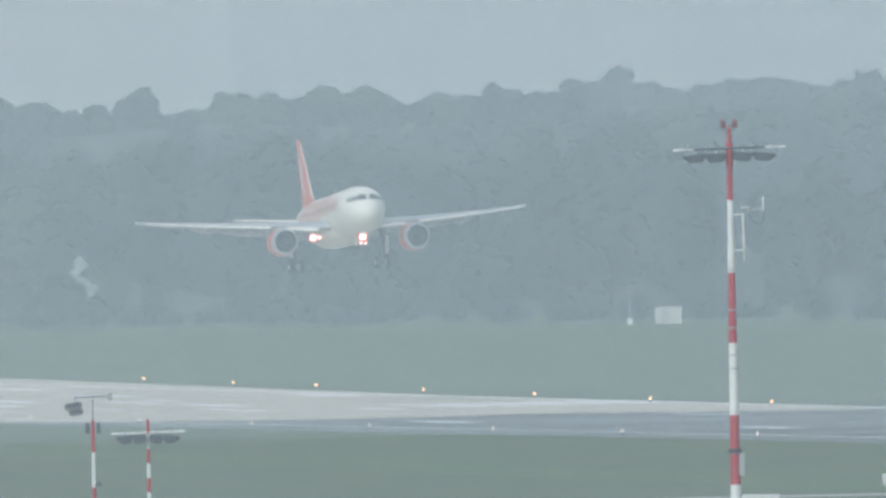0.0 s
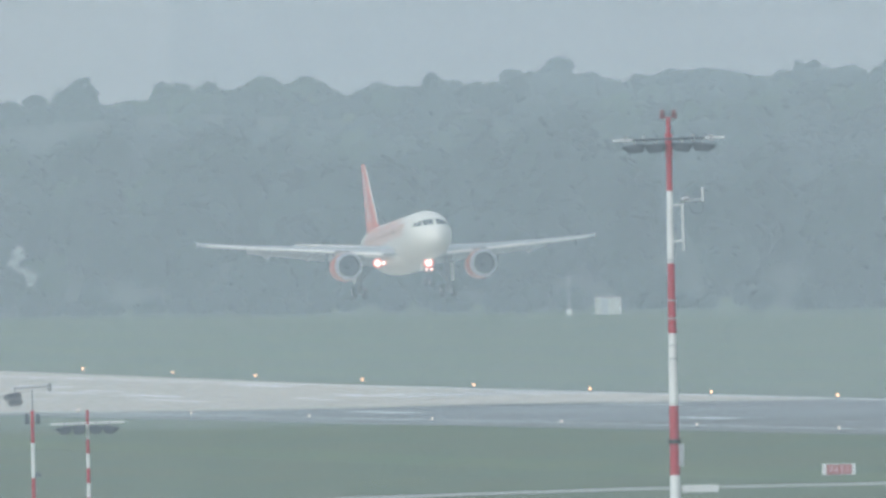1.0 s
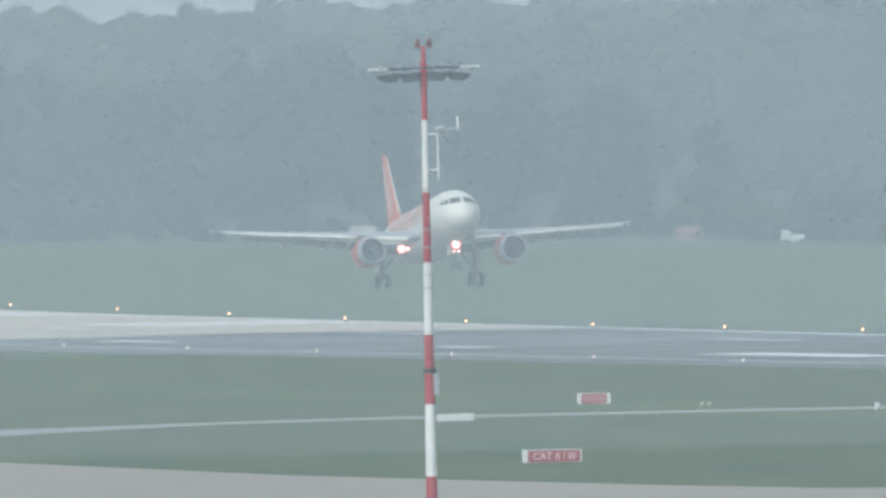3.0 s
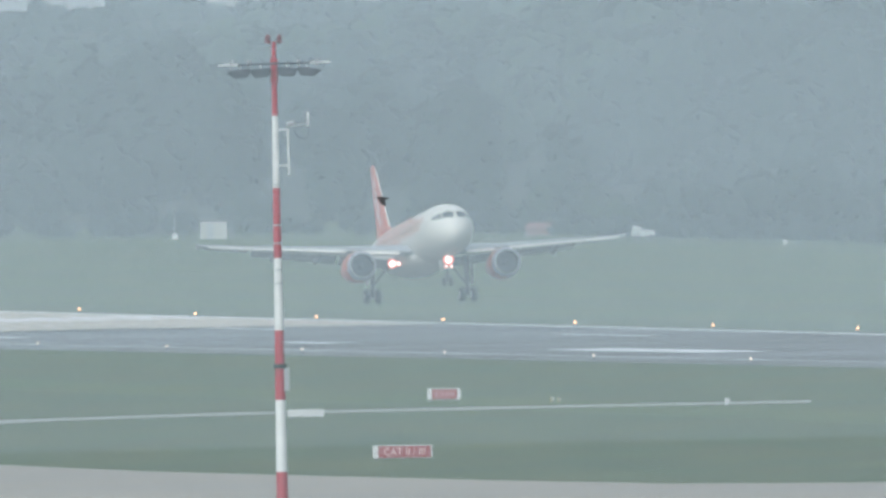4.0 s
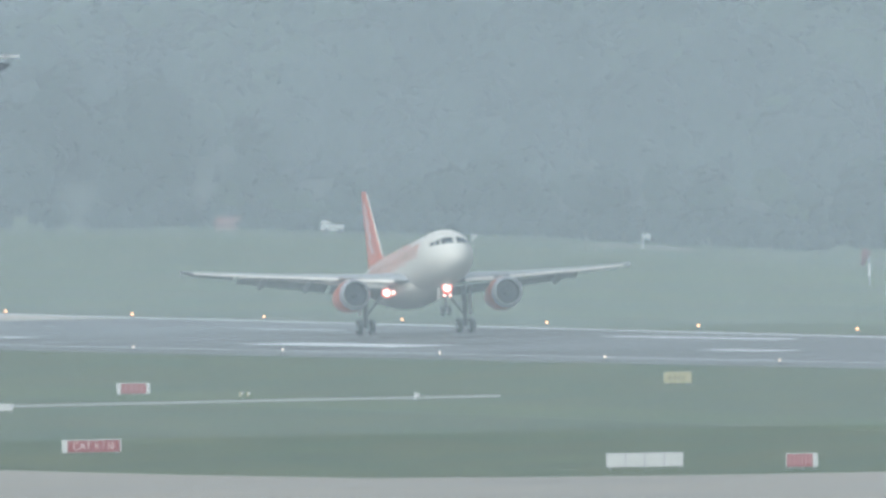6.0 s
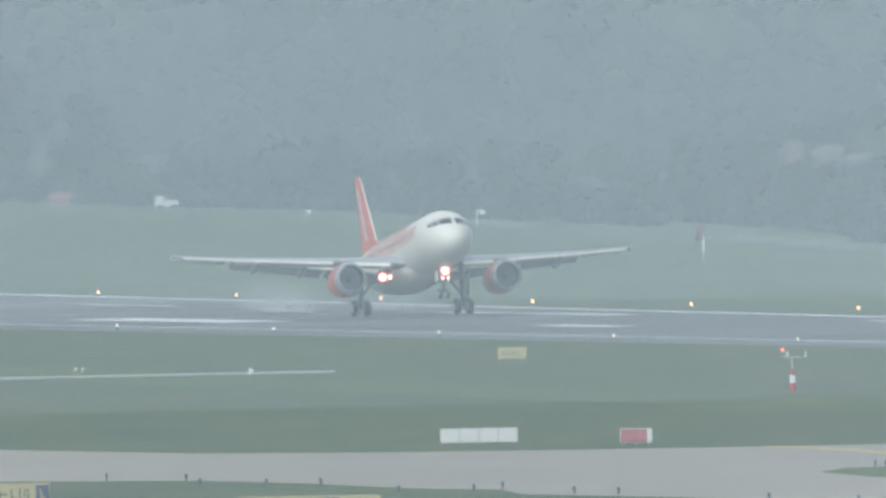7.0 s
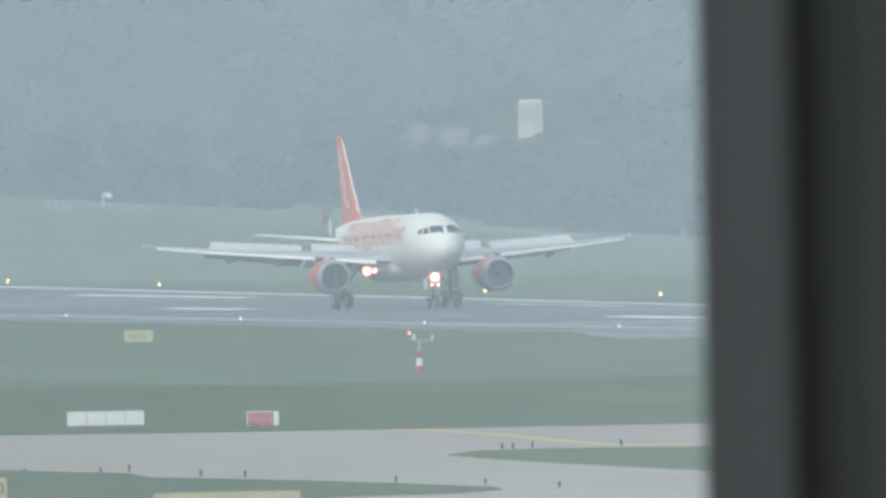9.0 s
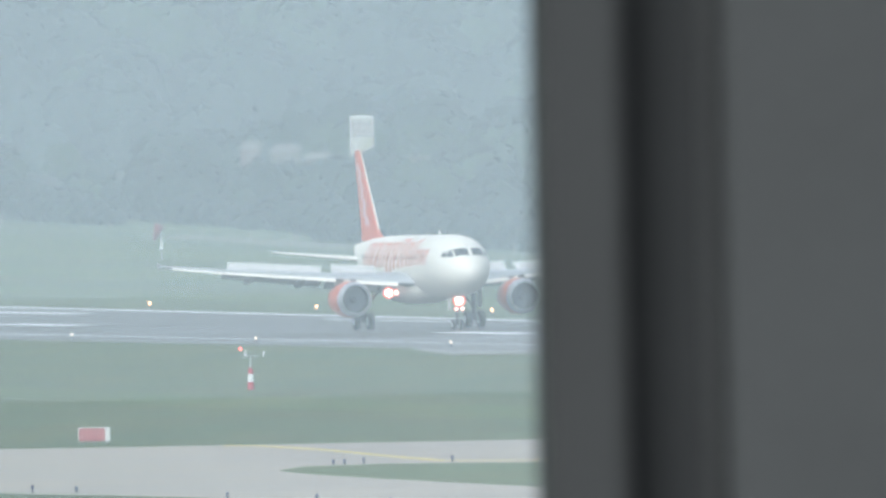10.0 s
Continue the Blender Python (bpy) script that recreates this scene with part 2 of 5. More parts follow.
def loft(sections, upright=False):
    """Aerofoil skin through sections (lead x, y, z, chord, thickness ratio, droop in degrees)."""
    verts, faces, n = [], [], len(FOIL)
    for x, y, z, c, t, d in sections:
        s, q = math.sin(radians(d)), math.cos(radians(d))
        for u, v in FOIL:
            dx, dz = u * c, v * c * t * 0.62
            px, pz = -(dx * q - dz * s * -1), dz * q - dx * s
            if upright:
                verts.append((x - dx, y + (v if abs(v) > 0.001 else 0) * c * t * 0.62 - c * t * 0.12, z))
            else:
                verts.append((x + px, y, z + pz))
    for j in range(len(sections) - 1):
        for i in range(n):
            i2 = (i + 1) % n
            faces.append((j * n + i, j * n + i2, (j + 1) * n + i2, (j + 1) * n + i))
    faces.append(tuple(range(n)))
    faces.append(tuple(range((len(sections) - 1) * n, len(sections) * n))[::-1])
    return verts, faces


def soft_part(name, vf, material, parent=None, label="", m=None):
    ob = put(name, mesh_of(name, vf[0], vf[1], material), parent, m, label)
    bm = bmesh.new()
    bm.from_mesh(ob.data)
    bmesh.ops.recalc_face_normals(bm, faces=bm.faces)
    bm.to_mesh(ob.data)
    bm.free()
    ob.data.polygons.foreach_set("use_smooth", [True] * len(ob.data.polygons))
    ob.data.set_sharp_from_angle(angle=radians(50))
    return ob


def sheet(name, points, z, material, label, category, parent=None):
    """A thin slab of ground cover with the outline given."""
    bm = bmesh.new()
    top = [bm.verts.new((p[0], p[1], z)) for p in points]
    low = [bm.verts.new((p[0], p[1], -0.3)) for p in points]
    bm.faces.new(top)
    for i in range(len(top)):
        bm.faces.new((top[i - 1], top[i], low[i], low[i - 1]))
    bmesh.ops.triangulate(bm, faces=[f for f in bm.faces if len(f.verts) > 4])
    ob = part(name, bm, material, parent)
    return tagged(ob, label, category, kind="structure")


# ---- the runway's own axes: s runs away along it, n across it ----
AX = (-0.203042, 0.979170)


def R(s, n, z=0.0):
    return (s * AX[0] + n * AX[1], s * AX[1] - n * AX[0], z)


RZ = math.degrees(math.atan2(-AX[1], -AX[0]))   # heading of a landing aircraft


# ---- ground ----
def build_ground():
    bm = bmesh.new()
    nx, ny = 90, 180
    grid = []
    for j in range(ny + 1):
        y = -600 + 5400 * j / ny
        row = []
        for i in range(nx + 1):
            x = -1500 + 3000 * i / nx
            row.append(bm.verts.new((x, y, terrain(x, y))))
        grid.append(row)
    for j in range(ny):
        for i in range(nx):
            bm.faces.new((grid[j][i], grid[j][i + 1], grid[j + 1][i + 1], grid[j + 1][i]))
    tagged(part("ground", bm, GRASS, smooth=True), "damp green airfield grass rising into low hills", "ground", kind="structure")


def edge_n(s):
    """Where the field ends and the wood begins."""
    return 690 - max(0.0, 3200 - s) * 0.13 - max(0.0, s - 3500) * 0.45


def terrain(x, y):
    s, n = x * AX[0] + y * AX[1], x * AX[1] - y * AX[0]
    over = max(0.0, n - edge_n(s) - 8)
    rise = min(over * 0.058, 17.0 + 0.004 * over) * (0.9 + 0.25 * math.sin(x * 0.011 + 0.7))
    k = min(1.0, max(0.0, (y - 4430) / 180))
    ridge = 24.5 + 1.8 * min(1.0, max(0.0, (x + 150) / 60)) + 0.7 * math.sin(x * 0.13) + 0.5 * math.sin(x * 0.31 + 1)
    return rise + (max(ridge, rise) - rise) * k * k * (3 - 2 * k)


build_ground()


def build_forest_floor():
    """Dark sheet a little above the ground, added to darken the gaps between the trees."""
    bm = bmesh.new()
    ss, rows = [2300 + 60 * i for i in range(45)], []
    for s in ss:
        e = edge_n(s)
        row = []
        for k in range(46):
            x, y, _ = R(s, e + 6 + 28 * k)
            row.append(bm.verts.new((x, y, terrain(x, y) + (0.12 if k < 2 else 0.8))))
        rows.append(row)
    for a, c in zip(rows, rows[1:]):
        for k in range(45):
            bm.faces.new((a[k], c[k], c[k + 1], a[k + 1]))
    tagged(part("undergrowth", bm, FOREST_FLOOR, smooth=True), "dark sheet added to darken the gaps below the woodland trees", "undergrowth", kind="structure")


build_forest_floor()

def near_edge(s):
    return 427 - 0.05 * (s - 1900)


def far_lights(s):
    """The far row of edge lights: bent twice to fit the camera's view."""
    return 464 + 0.024 * max(0.0, 2350 - s) + 0.044 * max(0.0, s - 2440)


def near_lights(s):
    return 426.5 - 0.055 * (s - 1811) + 0.00002 * (s - 1811) ** 2


def far_edge(s):
    return 467.5


def along(s0, s1, fa, fb, step=40.0):
    """An outline between two lines across the runway."""
    n = max(1, round((s1 - s0) / step))
    ss = [s0 + (s1 - s0) * i / n for i in range(n + 1)]
    return [R(s, fa(s)) for s in ss] + [R(s, fb(s)) for s in ss[::-1]]


sheet("runway", along(600, 3600, lambda s: near_edge(s) - 7, far_edge), 0.02, ASPHALT, "wet grey asphalt runway with white markings", "runway")
sheet("runway_concrete", [R(2330, 463.8), R(2554, 467), R(2656, 471), R(2778, 476), R(3500, 500), R(3500, 330), R(2900, 371), R(2600, 386), R(2430, 391), R(2362, 401), R(2342, 418), R(2350, 440)], 0.026, WETCONCRETE, "pale wet concrete at the runway threshold", "runway")


def stripe(s0, s1, n0, n1, material=LINE, name="runway_marking", label="worn white painted runway marking"):
    bm = bmesh.new()
    add_box(bm, 0, s1 - s0, 0, n1 - n0, 0, 0.006)
    m = Matrix.Translation(R(s0, n0, 0.03)) @ Matrix(((AX[0], AX[1], 0, 0), (AX[1], -AX[0], 0, 0), (0, 0, 1, 0), (0, 0, 0, 1)))
    ob = part(name, bm, material, m=Matrix.Identity(4))
    ob.data.transform(m)
    ob.data.flip_normals()
    return tagged(ob, label, "road marking", "painted runway markings", "structure")


for fa, w in ((lambda s: far_edge(s) - 1.6, 1.1), (lambda s: near_edge(s) + 1.5, 0.35)):
    tagged(sheet("runway_edge_line", along(900, 3400, lambda s: fa(s) - w, fa), 0.034, LINE, "long white painted runway edge line", "road marking"), group="painted runway markings")
# centre dashes, then the aiming blocks on either side; slanted and widened to fit the camera's view
for s0, s1, n0, wide in ((1768, 1786, 452.4, 1.2), (1876, 1894, 445.3, 2.5), (1985, 2003, 439.4, 2.3), (2190, 2206, 426.7, 2.0), (2290, 2309, 420.4, 2.0),
                         (2066, 2109, 429.1, 5.0), (2062, 2108, 456.0, 2.0), (2195, 2222, 452.0, 1.0), (2311, 2334, 446.0, 1.1), (1956, 1986, 459.6, 0.8)):
    lean = 0.0587 * (s1 - s0) / 2
    tagged(sheet("runway_marking", [R(s0, n0 + lean), R(s1, n0 - lean), R(s1, n0 - lean + wide), R(s0, n0 + lean + wide)], 0.036, LINE, "worn white painted runway marking", "road marking"), group="painted runway markings")
for n in (447, 450.6, 454.2, 457.8, 461.4):
    stripe(2426, 2466, n, n + 1.8)
for s, n in ((2560, 432), (2600, 447), (2640, 438), (2690, 455), (2520, 424), (2480, 436), (2560, 460)):
    stripe(s, s + 30, n, n + 2.0)

# Made-up streaks, scattered at random over the threshold concrete.
rng = random.Random(4)
for i in range(16):
    s, n = rng.uniform(2400, 2800), rng.uniform(0.1, 0.9)
    n = (near_edge(s) + 6) * (1 - n) + 460 * n
    stripe(s, s + rng.uniform(14, 34), n, n + rng.uniform(0.6, 1.5))

# taxiways and the service road
sheet("runway_exit", [(47.2, 1875), (51.5, 1887.5), (56.3, 1892), (85, 1905), (85, 1806), (54.1, 1818.8), (49, 1821.5), (47.6, 1842)], 0.03, DAMP, "damp pale concrete turn-off beside the runway", "taxiway")
sheet("taxiway", [(-200, 2150), (-55.2, 1672), (-44.2, 1622), (-27.8, 1553), (-18.5, 1524), (-9.6, 1497), (-0.3, 1473), (8.1, 1465), (16.5, 1461.5), (24.8, 1460), (33, 1460), (130, 1457),
                  (130, 1150), (21, 1150), (21.4, 1264.7), (27, 1269), (29.2, 1276.5), (29, 1286.5), (24.7, 1302), (20.5, 1315), (14.4, 1329), (13.6, 1343), (9.5, 1353), (4.9, 1372), (-0.3, 1387), (-60, 1440), (-200, 1500)],
      0.02, CONCRETE, "damp pale concrete taxiway between grass verges", "taxiway")
sheet("grass_verge", [(28.8, 1375), (30.2, 1384.5), (34, 1388), (41, 1383.5), (110, 1378), (110, 1240), (60, 1285), (38.9, 1317.5), (36, 1331), (32.7, 1348), (30.4, 1361)], 0.06, MOWN,
      "mown green grass island inside the taxiway bend", "grass")
sheet("service_road", [(-130, 1735), (-57, 1722), (-36.7, 1783), (-26.6, 1793), (-15, 1797.5), (8.1, 1801), (8.3, 1812), (-15, 1809), (-26.6, 1805), (-36.7, 1794), (-58.2, 1766), (-130, 1800)], 0.018, PALE_ROAD,
      "narrow pale service road through the grass", "road")
for n0, n1, z in ((355, 366, 0.012), (486, 500, 0.012), (520, 540, 0.012), (566, 580, 0.012)):
    sheet("mown_strip", [R(900, n0), R(4000, n0), R(4000, n1), R(900, n1)], z, MOWN, "paler strip of freshly mown grass", "grass")


sheet("perimeter_road", [R(s, edge_n(s) - 13) for s in range(2480, 3120, 40)] + [R(s, edge_n(s) - 8) for s in range(3080, 2440, -40)], 0.018, TRACK,
      "worn earth perimeter track along the wood", "road")


def yellow_curve():
    pts = [(27.6, 1458), (29.3, 1454), (32, 1437.5), (34.6, 1413), (36.8, 1395), (42, 1391), (60, 1389)]
    bm = bmesh.new()
    a = [bm.verts.new((x, y, 0.03)) for x, y in pts]
    c = [bm.verts.new((x + 0.45, y + 2.0, 0.03)) for x, y in pts]
    for i in range(len(pts) - 1):
        bm.faces.new((a[i], a[i + 1], c[i + 1], c[i]))
    tagged(part("taxi_line", bm, YELLOW_LINE), "thin yellow painted taxi guide line", "road marking", kind="structure")


yellow_curve()

# ---- haze: flat upright sheets in place of mist, half of them along the runway ----
# Each sheet is only as wide and high as the camera's view needs.
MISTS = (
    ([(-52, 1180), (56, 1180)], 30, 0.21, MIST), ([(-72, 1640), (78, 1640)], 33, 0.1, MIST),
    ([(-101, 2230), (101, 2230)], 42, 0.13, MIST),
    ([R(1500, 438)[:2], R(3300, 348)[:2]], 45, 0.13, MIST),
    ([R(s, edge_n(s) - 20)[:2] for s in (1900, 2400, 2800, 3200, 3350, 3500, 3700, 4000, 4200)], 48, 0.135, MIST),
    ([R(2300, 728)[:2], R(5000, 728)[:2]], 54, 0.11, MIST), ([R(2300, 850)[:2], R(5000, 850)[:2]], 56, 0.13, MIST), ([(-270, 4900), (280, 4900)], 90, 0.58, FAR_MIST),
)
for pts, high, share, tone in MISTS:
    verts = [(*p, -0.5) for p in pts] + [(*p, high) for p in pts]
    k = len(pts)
    me = mesh_of("haze", verts, [(i, i + 1, k + i + 1, k + i) for i in range(k - 1)], mist("haze_sheet", share, tone), False)
    tagged(put("haze", me), "flat see-through sheet standing in for haze over the airfield", "haze", kind="stuff")


# ---- aircraft ----
LEN, FZ = 33.84, 3.93
NOSE = 16.11


def hull(xd):
    """Half width, half height and middle height of the fuselage, xd metres behind the nose."""
    if xd < 5.4:
        t = max(xd, 0.0) / 5.4
        k = (1 - (1 - t) ** 2.3)
        return 1.975 * k ** 0.52, 2.07 * k ** 0.56, -0.42 * (1 - t) ** 2.0
    if xd < 20.8:
        return 1.975, 2.07, 0.0
    t = (xd - 20.8) / (LEN - 20.8)
    k = 1 - t ** 1.75 * 0.89
    return 1.975 * k, 2.07 * k, 1.28 * t ** 1.7


def skin(xd, phi, out=0.0):
    """A point on the fuselage: phi degrees from the top towards the right side of the aircraft."""
    w, h, z = hull(xd)
    a = radians(phi)
    return (NOSE - xd, -(w + out) * math.sin(a), FZ + z + (h + out) * math.cos(a))


def band(xd, z):
    """The angle at which the fuselage reaches a height over its middle line."""
    w, h, mid = hull(xd)
    return math.degrees(math.acos(max(-1.0, min(1.0, (z - mid) / h))))


def patch(corners, out=0.015, n=4):
    """A shell piece on the fuselage between four (distance, angle) corners."""
    verts, faces = [], []
    for j in range(n + 1):
        for i in range(n + 1):
            u, v = i / n, j / n
            xd = (corners[0][0] * (1 - u) + corners[1][0] * u) * (1 - v) + (corners[3][0] * (1 - u) + corners[2][0] * u) * v
            ph = (corners[0][1] * (1 - u) + corners[1][1] * u) * (1 - v) + (corners[3][1] * (1 - u) + corners[2][1] * u) * v
            verts.append(skin(xd, ph, out))
    for j in range(n):
        for i in range(n):
            a = j * (n + 1) + i
            faces.append((a, a + 1, a + n + 2, a + n + 1))
    return verts, faces


def wheel(parent, x, y, r, w):
    verts, faces = lathe([(-w / 2, r * 0.55), (-w / 2, r * 0.85), (-w * 0.36, r * 0.97), (0, r), (w * 0.36, r * 0.97), (w / 2, r * 0.85), (w / 2, r * 0.55)], 24)
    m = pose(x, y, r, 0, 0, 90)
    tyre = put("wheel", mesh_of("wheel", verts, faces, RUBBER), parent, m)
    rv, rf = lathe([(-w * 0.4, 0.001), (-w * 0.4, r * 0.3), (-w * 0.46, r * 0.56), (w * 0.46, r * 0.56), (w * 0.4, r * 0.3), (w * 0.4, 0.001)], 16)
    put("rim", mesh_of("rim", rv, rf, STEEL), tyre)


def build_airliner():
    plane = new("airliner")
    plane.empty_display_size = 2
    tagged(plane, "white and orange twin-engine airliner landing with its wheels down", "airplane")
    # fuselage
    seg = 40
    st = [0.0, 0.05, 0.15, 0.3, 0.5, 0.8, 1.1, 1.5, 2.0, 2.6, 3.3, 4.1, 5.0, 6.0, 9, 13, 17, 20.8, 22, 23.5, 25, 26.5, 28, 29.5, 31, 32.2, 33.2, LEN]
    verts, faces = [], []
    for xd in st:
        for i in range(seg):
            verts.append(skin(max(xd, 0.002), 360 * i / seg))
    for j in range(len(st) - 1):
        for i in range(seg):
            i2 = (i + 1) % seg
            faces.append((j * seg + i, j * seg + i2, (j + 1) * seg + i2, (j + 1) * seg + i))
    faces.append(tuple(range((len(st) - 1) * seg, len(st) * seg)))
    body = soft_part("fuselage", (verts, faces), WHITE, plane, "glossy white painted fuselage")
    # belly fairing
    bv, bf = lathe([(7.6, 0.05), (7.0, 0.8), (5.5, 1.55), (3, 1.85), (-2, 1.85), (-4.5, 1.4), (-6.5, 0.6), (-7.2, 0.05)], 28)
    bv = [(x, y * 1.12, z * 0.62 + 2.55) for x, y, z in bv]
    soft_part("belly_fairing", (bv, bf), WHITE, plane)
    # cockpit panes
    for side in (1, -1):
        for c in ([(0.62, 0.6), (1.08, 0.58), (1.8, 1.06), (1.27, 1.12)], [(1.2, 0.57), (1.83, 0.56), (2.08, 1.02), (1.9, 1.05)], [(1.95, 0.56), (2.68, 0.62), (2.5, 0.86), (2.2, 1.0)]):
            q = [(x, max(3.5, band(x, z))) for x, z in c]
            soft_part("cockpit_window", patch([(x, p * side) for x, p in q], 0.02), PANE, body, "dark cockpit window pane")
        for i in range(26):
            x0 = 6.6 + i * 0.76
            soft_part("cabin_window", patch([(x0, 78 * side), (x0 + 0.24, 78 * side), (x0 + 0.24, 68.5 * side), (x0, 68.5 * side)], 0.012, 2), PANE, body)
        for x0 in (4.6, 26.2):
            soft_part("cabin_door", patch([(x0, 98 * side), (x0 + 0.85, 98 * side), (x0 + 0.85, 48 * side), (x0, 48 * side)], 0.012, 4), WHITE, body, "white cabin door")
        # plain coloured shapes of the airline's title
        for x0, x1, p0, p1 in ((24.0, 22.1, 91, 38), (21.6, 19.7, 91, 38), (19.2, 17.6, 91, 38), (17.1, 15.4, 106, 38), (14.9, 13.0, 94, 27), (12.5, 10.8, 91, 38), (10.3, 9.3, 92, 30), (8.8, 8.0, 88, 56), (7.6, 6.8, 88, 56), (6.4, 5.4, 88, 56)):
            w = x0 - x1
            for a, b, q0, q1 in ((x0, x0 - w * 0.27, p0, p1 + 3), (x1 + w * 0.33, x1 + w * 0.06, p0 - 1, p1), (x0 - w * 0.27, x1 + w * 0.33, p1 + 9, p1 + 2)):
                soft_part("title_shape", patch([(a, q0 * side), (b, q0 * side), (b, q1 * side), (a, q1 * side)], 0.025, 8), ORANGE, body, "plain orange shape of the airline title")
    soft_part("radio_aerial", loft([(6.9, 0.0, FZ + 2.05, 0.5, 0.12, 0), (6.6, 0.0, FZ + 2.45, 0.25, 0.1, 0)], True), WHITE, body)
    # wings
    for side in (1, -1):
        def S(vf):
            return [(x, y * side, z) for x, y, z in vf[0]], vf[1]
        wing = soft_part("wing", S(loft([(6.6, 0.8, 2.75, 7.2, 0.15, -3), (5.9, 1.9, 2.82, 6.6, 0.15, -3), (3.5, 6.4, 3.2, 4.1, 0.125, -2), (-0.1, 13.2, 3.72, 2.2, 0.115, 0), (-2.05, 16.95, 4.05, 1.45, 0.11, 1)])), GREY, plane, "pale grey metal wing")
        WINGS.append((wing, side))
        soft_part("wingtip_fence", S(loft([(-2.8, 16.98, 3.85, 0.5, 0.05, 0), (-2.1, 17.0, 4.08, 1.5, 0.06, 0), (-2.9, 17.02, 4.32, 0.5, 0.05, 0)], True)), GREY, wing)
        soft_part("slat", S(loft([(5.75, 2.7, 2.62, 0.95, 0.22, -24), (4.35, 5.2, 2.82, 0.85, 0.22, -24)])), WHITE, wing)
        soft_part("slat", S(loft([(3.75, 6.5, 2.95, 0.75, 0.22, -24), (0.1, 13.2, 3.52, 0.55, 0.2, -24)])), WHITE, wing)
        soft_part("slat", S(loft([(0.05, 13.25, 3.53, 0.55, 0.2, -24), (-1.6, 16.4, 3.85, 0.42, 0.2, -24)])), WHITE, wing)
        soft_part("flap", S(loft([(-0.65, 2.05, 2.78, 1.6, 0.14, 22), (-0.65, 6.1, 3.06, 1.4, 0.14, 22)])), GREY, wing)
        soft_part("flap", S(loft([(-0.65, 6.4, 3.08, 1.35, 0.14, 22), (-1.9, 12.9, 3.6, 0.85, 0.14, 22)])), GREY, wing)
        soft_part("aileron", S(loft([(-2.25, 13.2, 3.7, 0.75, 0.1, 8), (-3.25, 16.4, 3.98, 0.5, 0.1, 8)])), GREY, wing)
        for y, x, z in ((4.1, -0.3, 2.6), (7.9, -0.5, 2.92), (11.2, -1.2, 3.2)):
            fv, ff = lathe([(1.5, 0.02), (1.1, 0.16), (0, 0.24), (-1.2, 0.2), (-2.0, 0.03)], 12)
            soft_part("flap_fairing", S(([(a + x, b + y, c * 1.3 + z - a * -0.12) for a, b, c in fv], ff)), GREY, wing)
        # ground spoilers, each hinged on its front edge
        for i, (y0, y1, x0, x1, z0, z1) in enumerate(((3.0, 6.0, 0.75, 0.55, 3.37, 3.55), (6.7, 8.2, 0.35, 0.0, 3.55, 3.65), (8.21, 9.75, 0.0, -0.38, 3.65, 3.75), (9.76, 11.3, -0.38, -0.76, 3.75, 3.85), (11.31, 12.8, -0.76, -1.15, 3.85, 3.95))):
            ln = 1.05 if i == 0 else 0.85
            hx, hy, hz = x0, y0, z0
            ly = Vector((x1 - x0, (y1 - y0) * side, z1 - z0))
            wide = ly.length
            ly.normalize()
            lx = ly.cross(Vector((0, 0, 1))).normalized()
            base = Matrix.Translation((hx, hy * side, hz)) @ Matrix((lx, ly, lx.cross(ly))).transposed().to_4x4()
            sp = part("spoiler", box(min(0, -ln * side), max(0, -ln * side), 0.01, wide - 0.01, -0.02, 0.03), SPOILER_PAINT, plane, "pale hinged ground spoiler panel", base @ pose(0, 0, 0, 0, -7 * side, 0))
            SPOILERS.append((sp, base, side))
        # engine
        eng = new("engine")
        eng.parent = plane
        eng.matrix_basis = pose(0, 5.75 * side, 1.82)
        cv, cf = lathe([(6.35, 1.06), (6.0, 1.14), (5.3, 1.2), (4.2, 1.2), (3.0, 1.08), (2.1, 0.92), (2.1, 0.86), (3.0, 0.9)], 36)
        soft_part("cowling", (cv, cf), ORANGE, eng, "orange engine cowling")
        lv, lf = lathe([(5.85, 1.165), (6.05, 1.148), (6.4, 1.09), (6.55, 1.02), (6.56, 0.97), (6.45, 0.93), (6.2, 0.9)], 36)
        soft_part("intake_lip", (lv, lf), STEEL, eng, "bare metal intake lip")
        # Duct is coloured near black for the shade inside the intake.
        dv, df = lathe([(6.2, 0.9), (5.6, 0.88), (5.3, 0.88)], 36)
        soft_part("intake_duct", (dv, df), DARK, eng)
        fv, ff = lathe([(5.45, 0.885), (5.42, 0.3), (5.42, 0.02)], 36)
        soft_part("fan", (fv, ff), LAMPBODY, eng, "dark fan disc")
        for k in range(24):
            soft_part("fan_blade", ([(5.5, 0.26, -0.03), (5.5, 0.86, -0.08), (5.43, 0.86, 0.07), (5.43, 0.26, 0.04)], [(0, 1, 2, 3)]), FANGREY, eng, m=pose(0, 0, 0, 360 * k / 24, 0, 0))
        sv, sf = lathe([(5.95, 0.01), (5.75, 0.14), (5.43, 0.29)], 16)
        soft_part("spinner", (sv, sf), LAMPBODY, eng)
        xv, xf = lathe([(3.0, 0.72), (1.6, 0.62), (1.0, 0.5), (1.0, 0.4), (0.6, 0.25), (0.1, 0.02)], 24)
        soft_part("exhaust", (xv, xf), STEEL, eng)
        soft_part("pylon", loft([(5.2, 0, 0.95, 4.8, 0.07, 0), (4.4, 0, 1.35, 4.4, 0.07, 0)], True), WHITE, eng)
        # tail plane
        soft_part("tailplane", S(loft([(-11.2, 0.5, 4.32, 4.2, 0.1, 0), (-12.4, 2.2, 4.52, 3.4, 0.1, 0), (-15.3, 6.22, 5.0, 1.5, 0.09, 0)])), WHITE, plane, "white horizontal stabiliser")
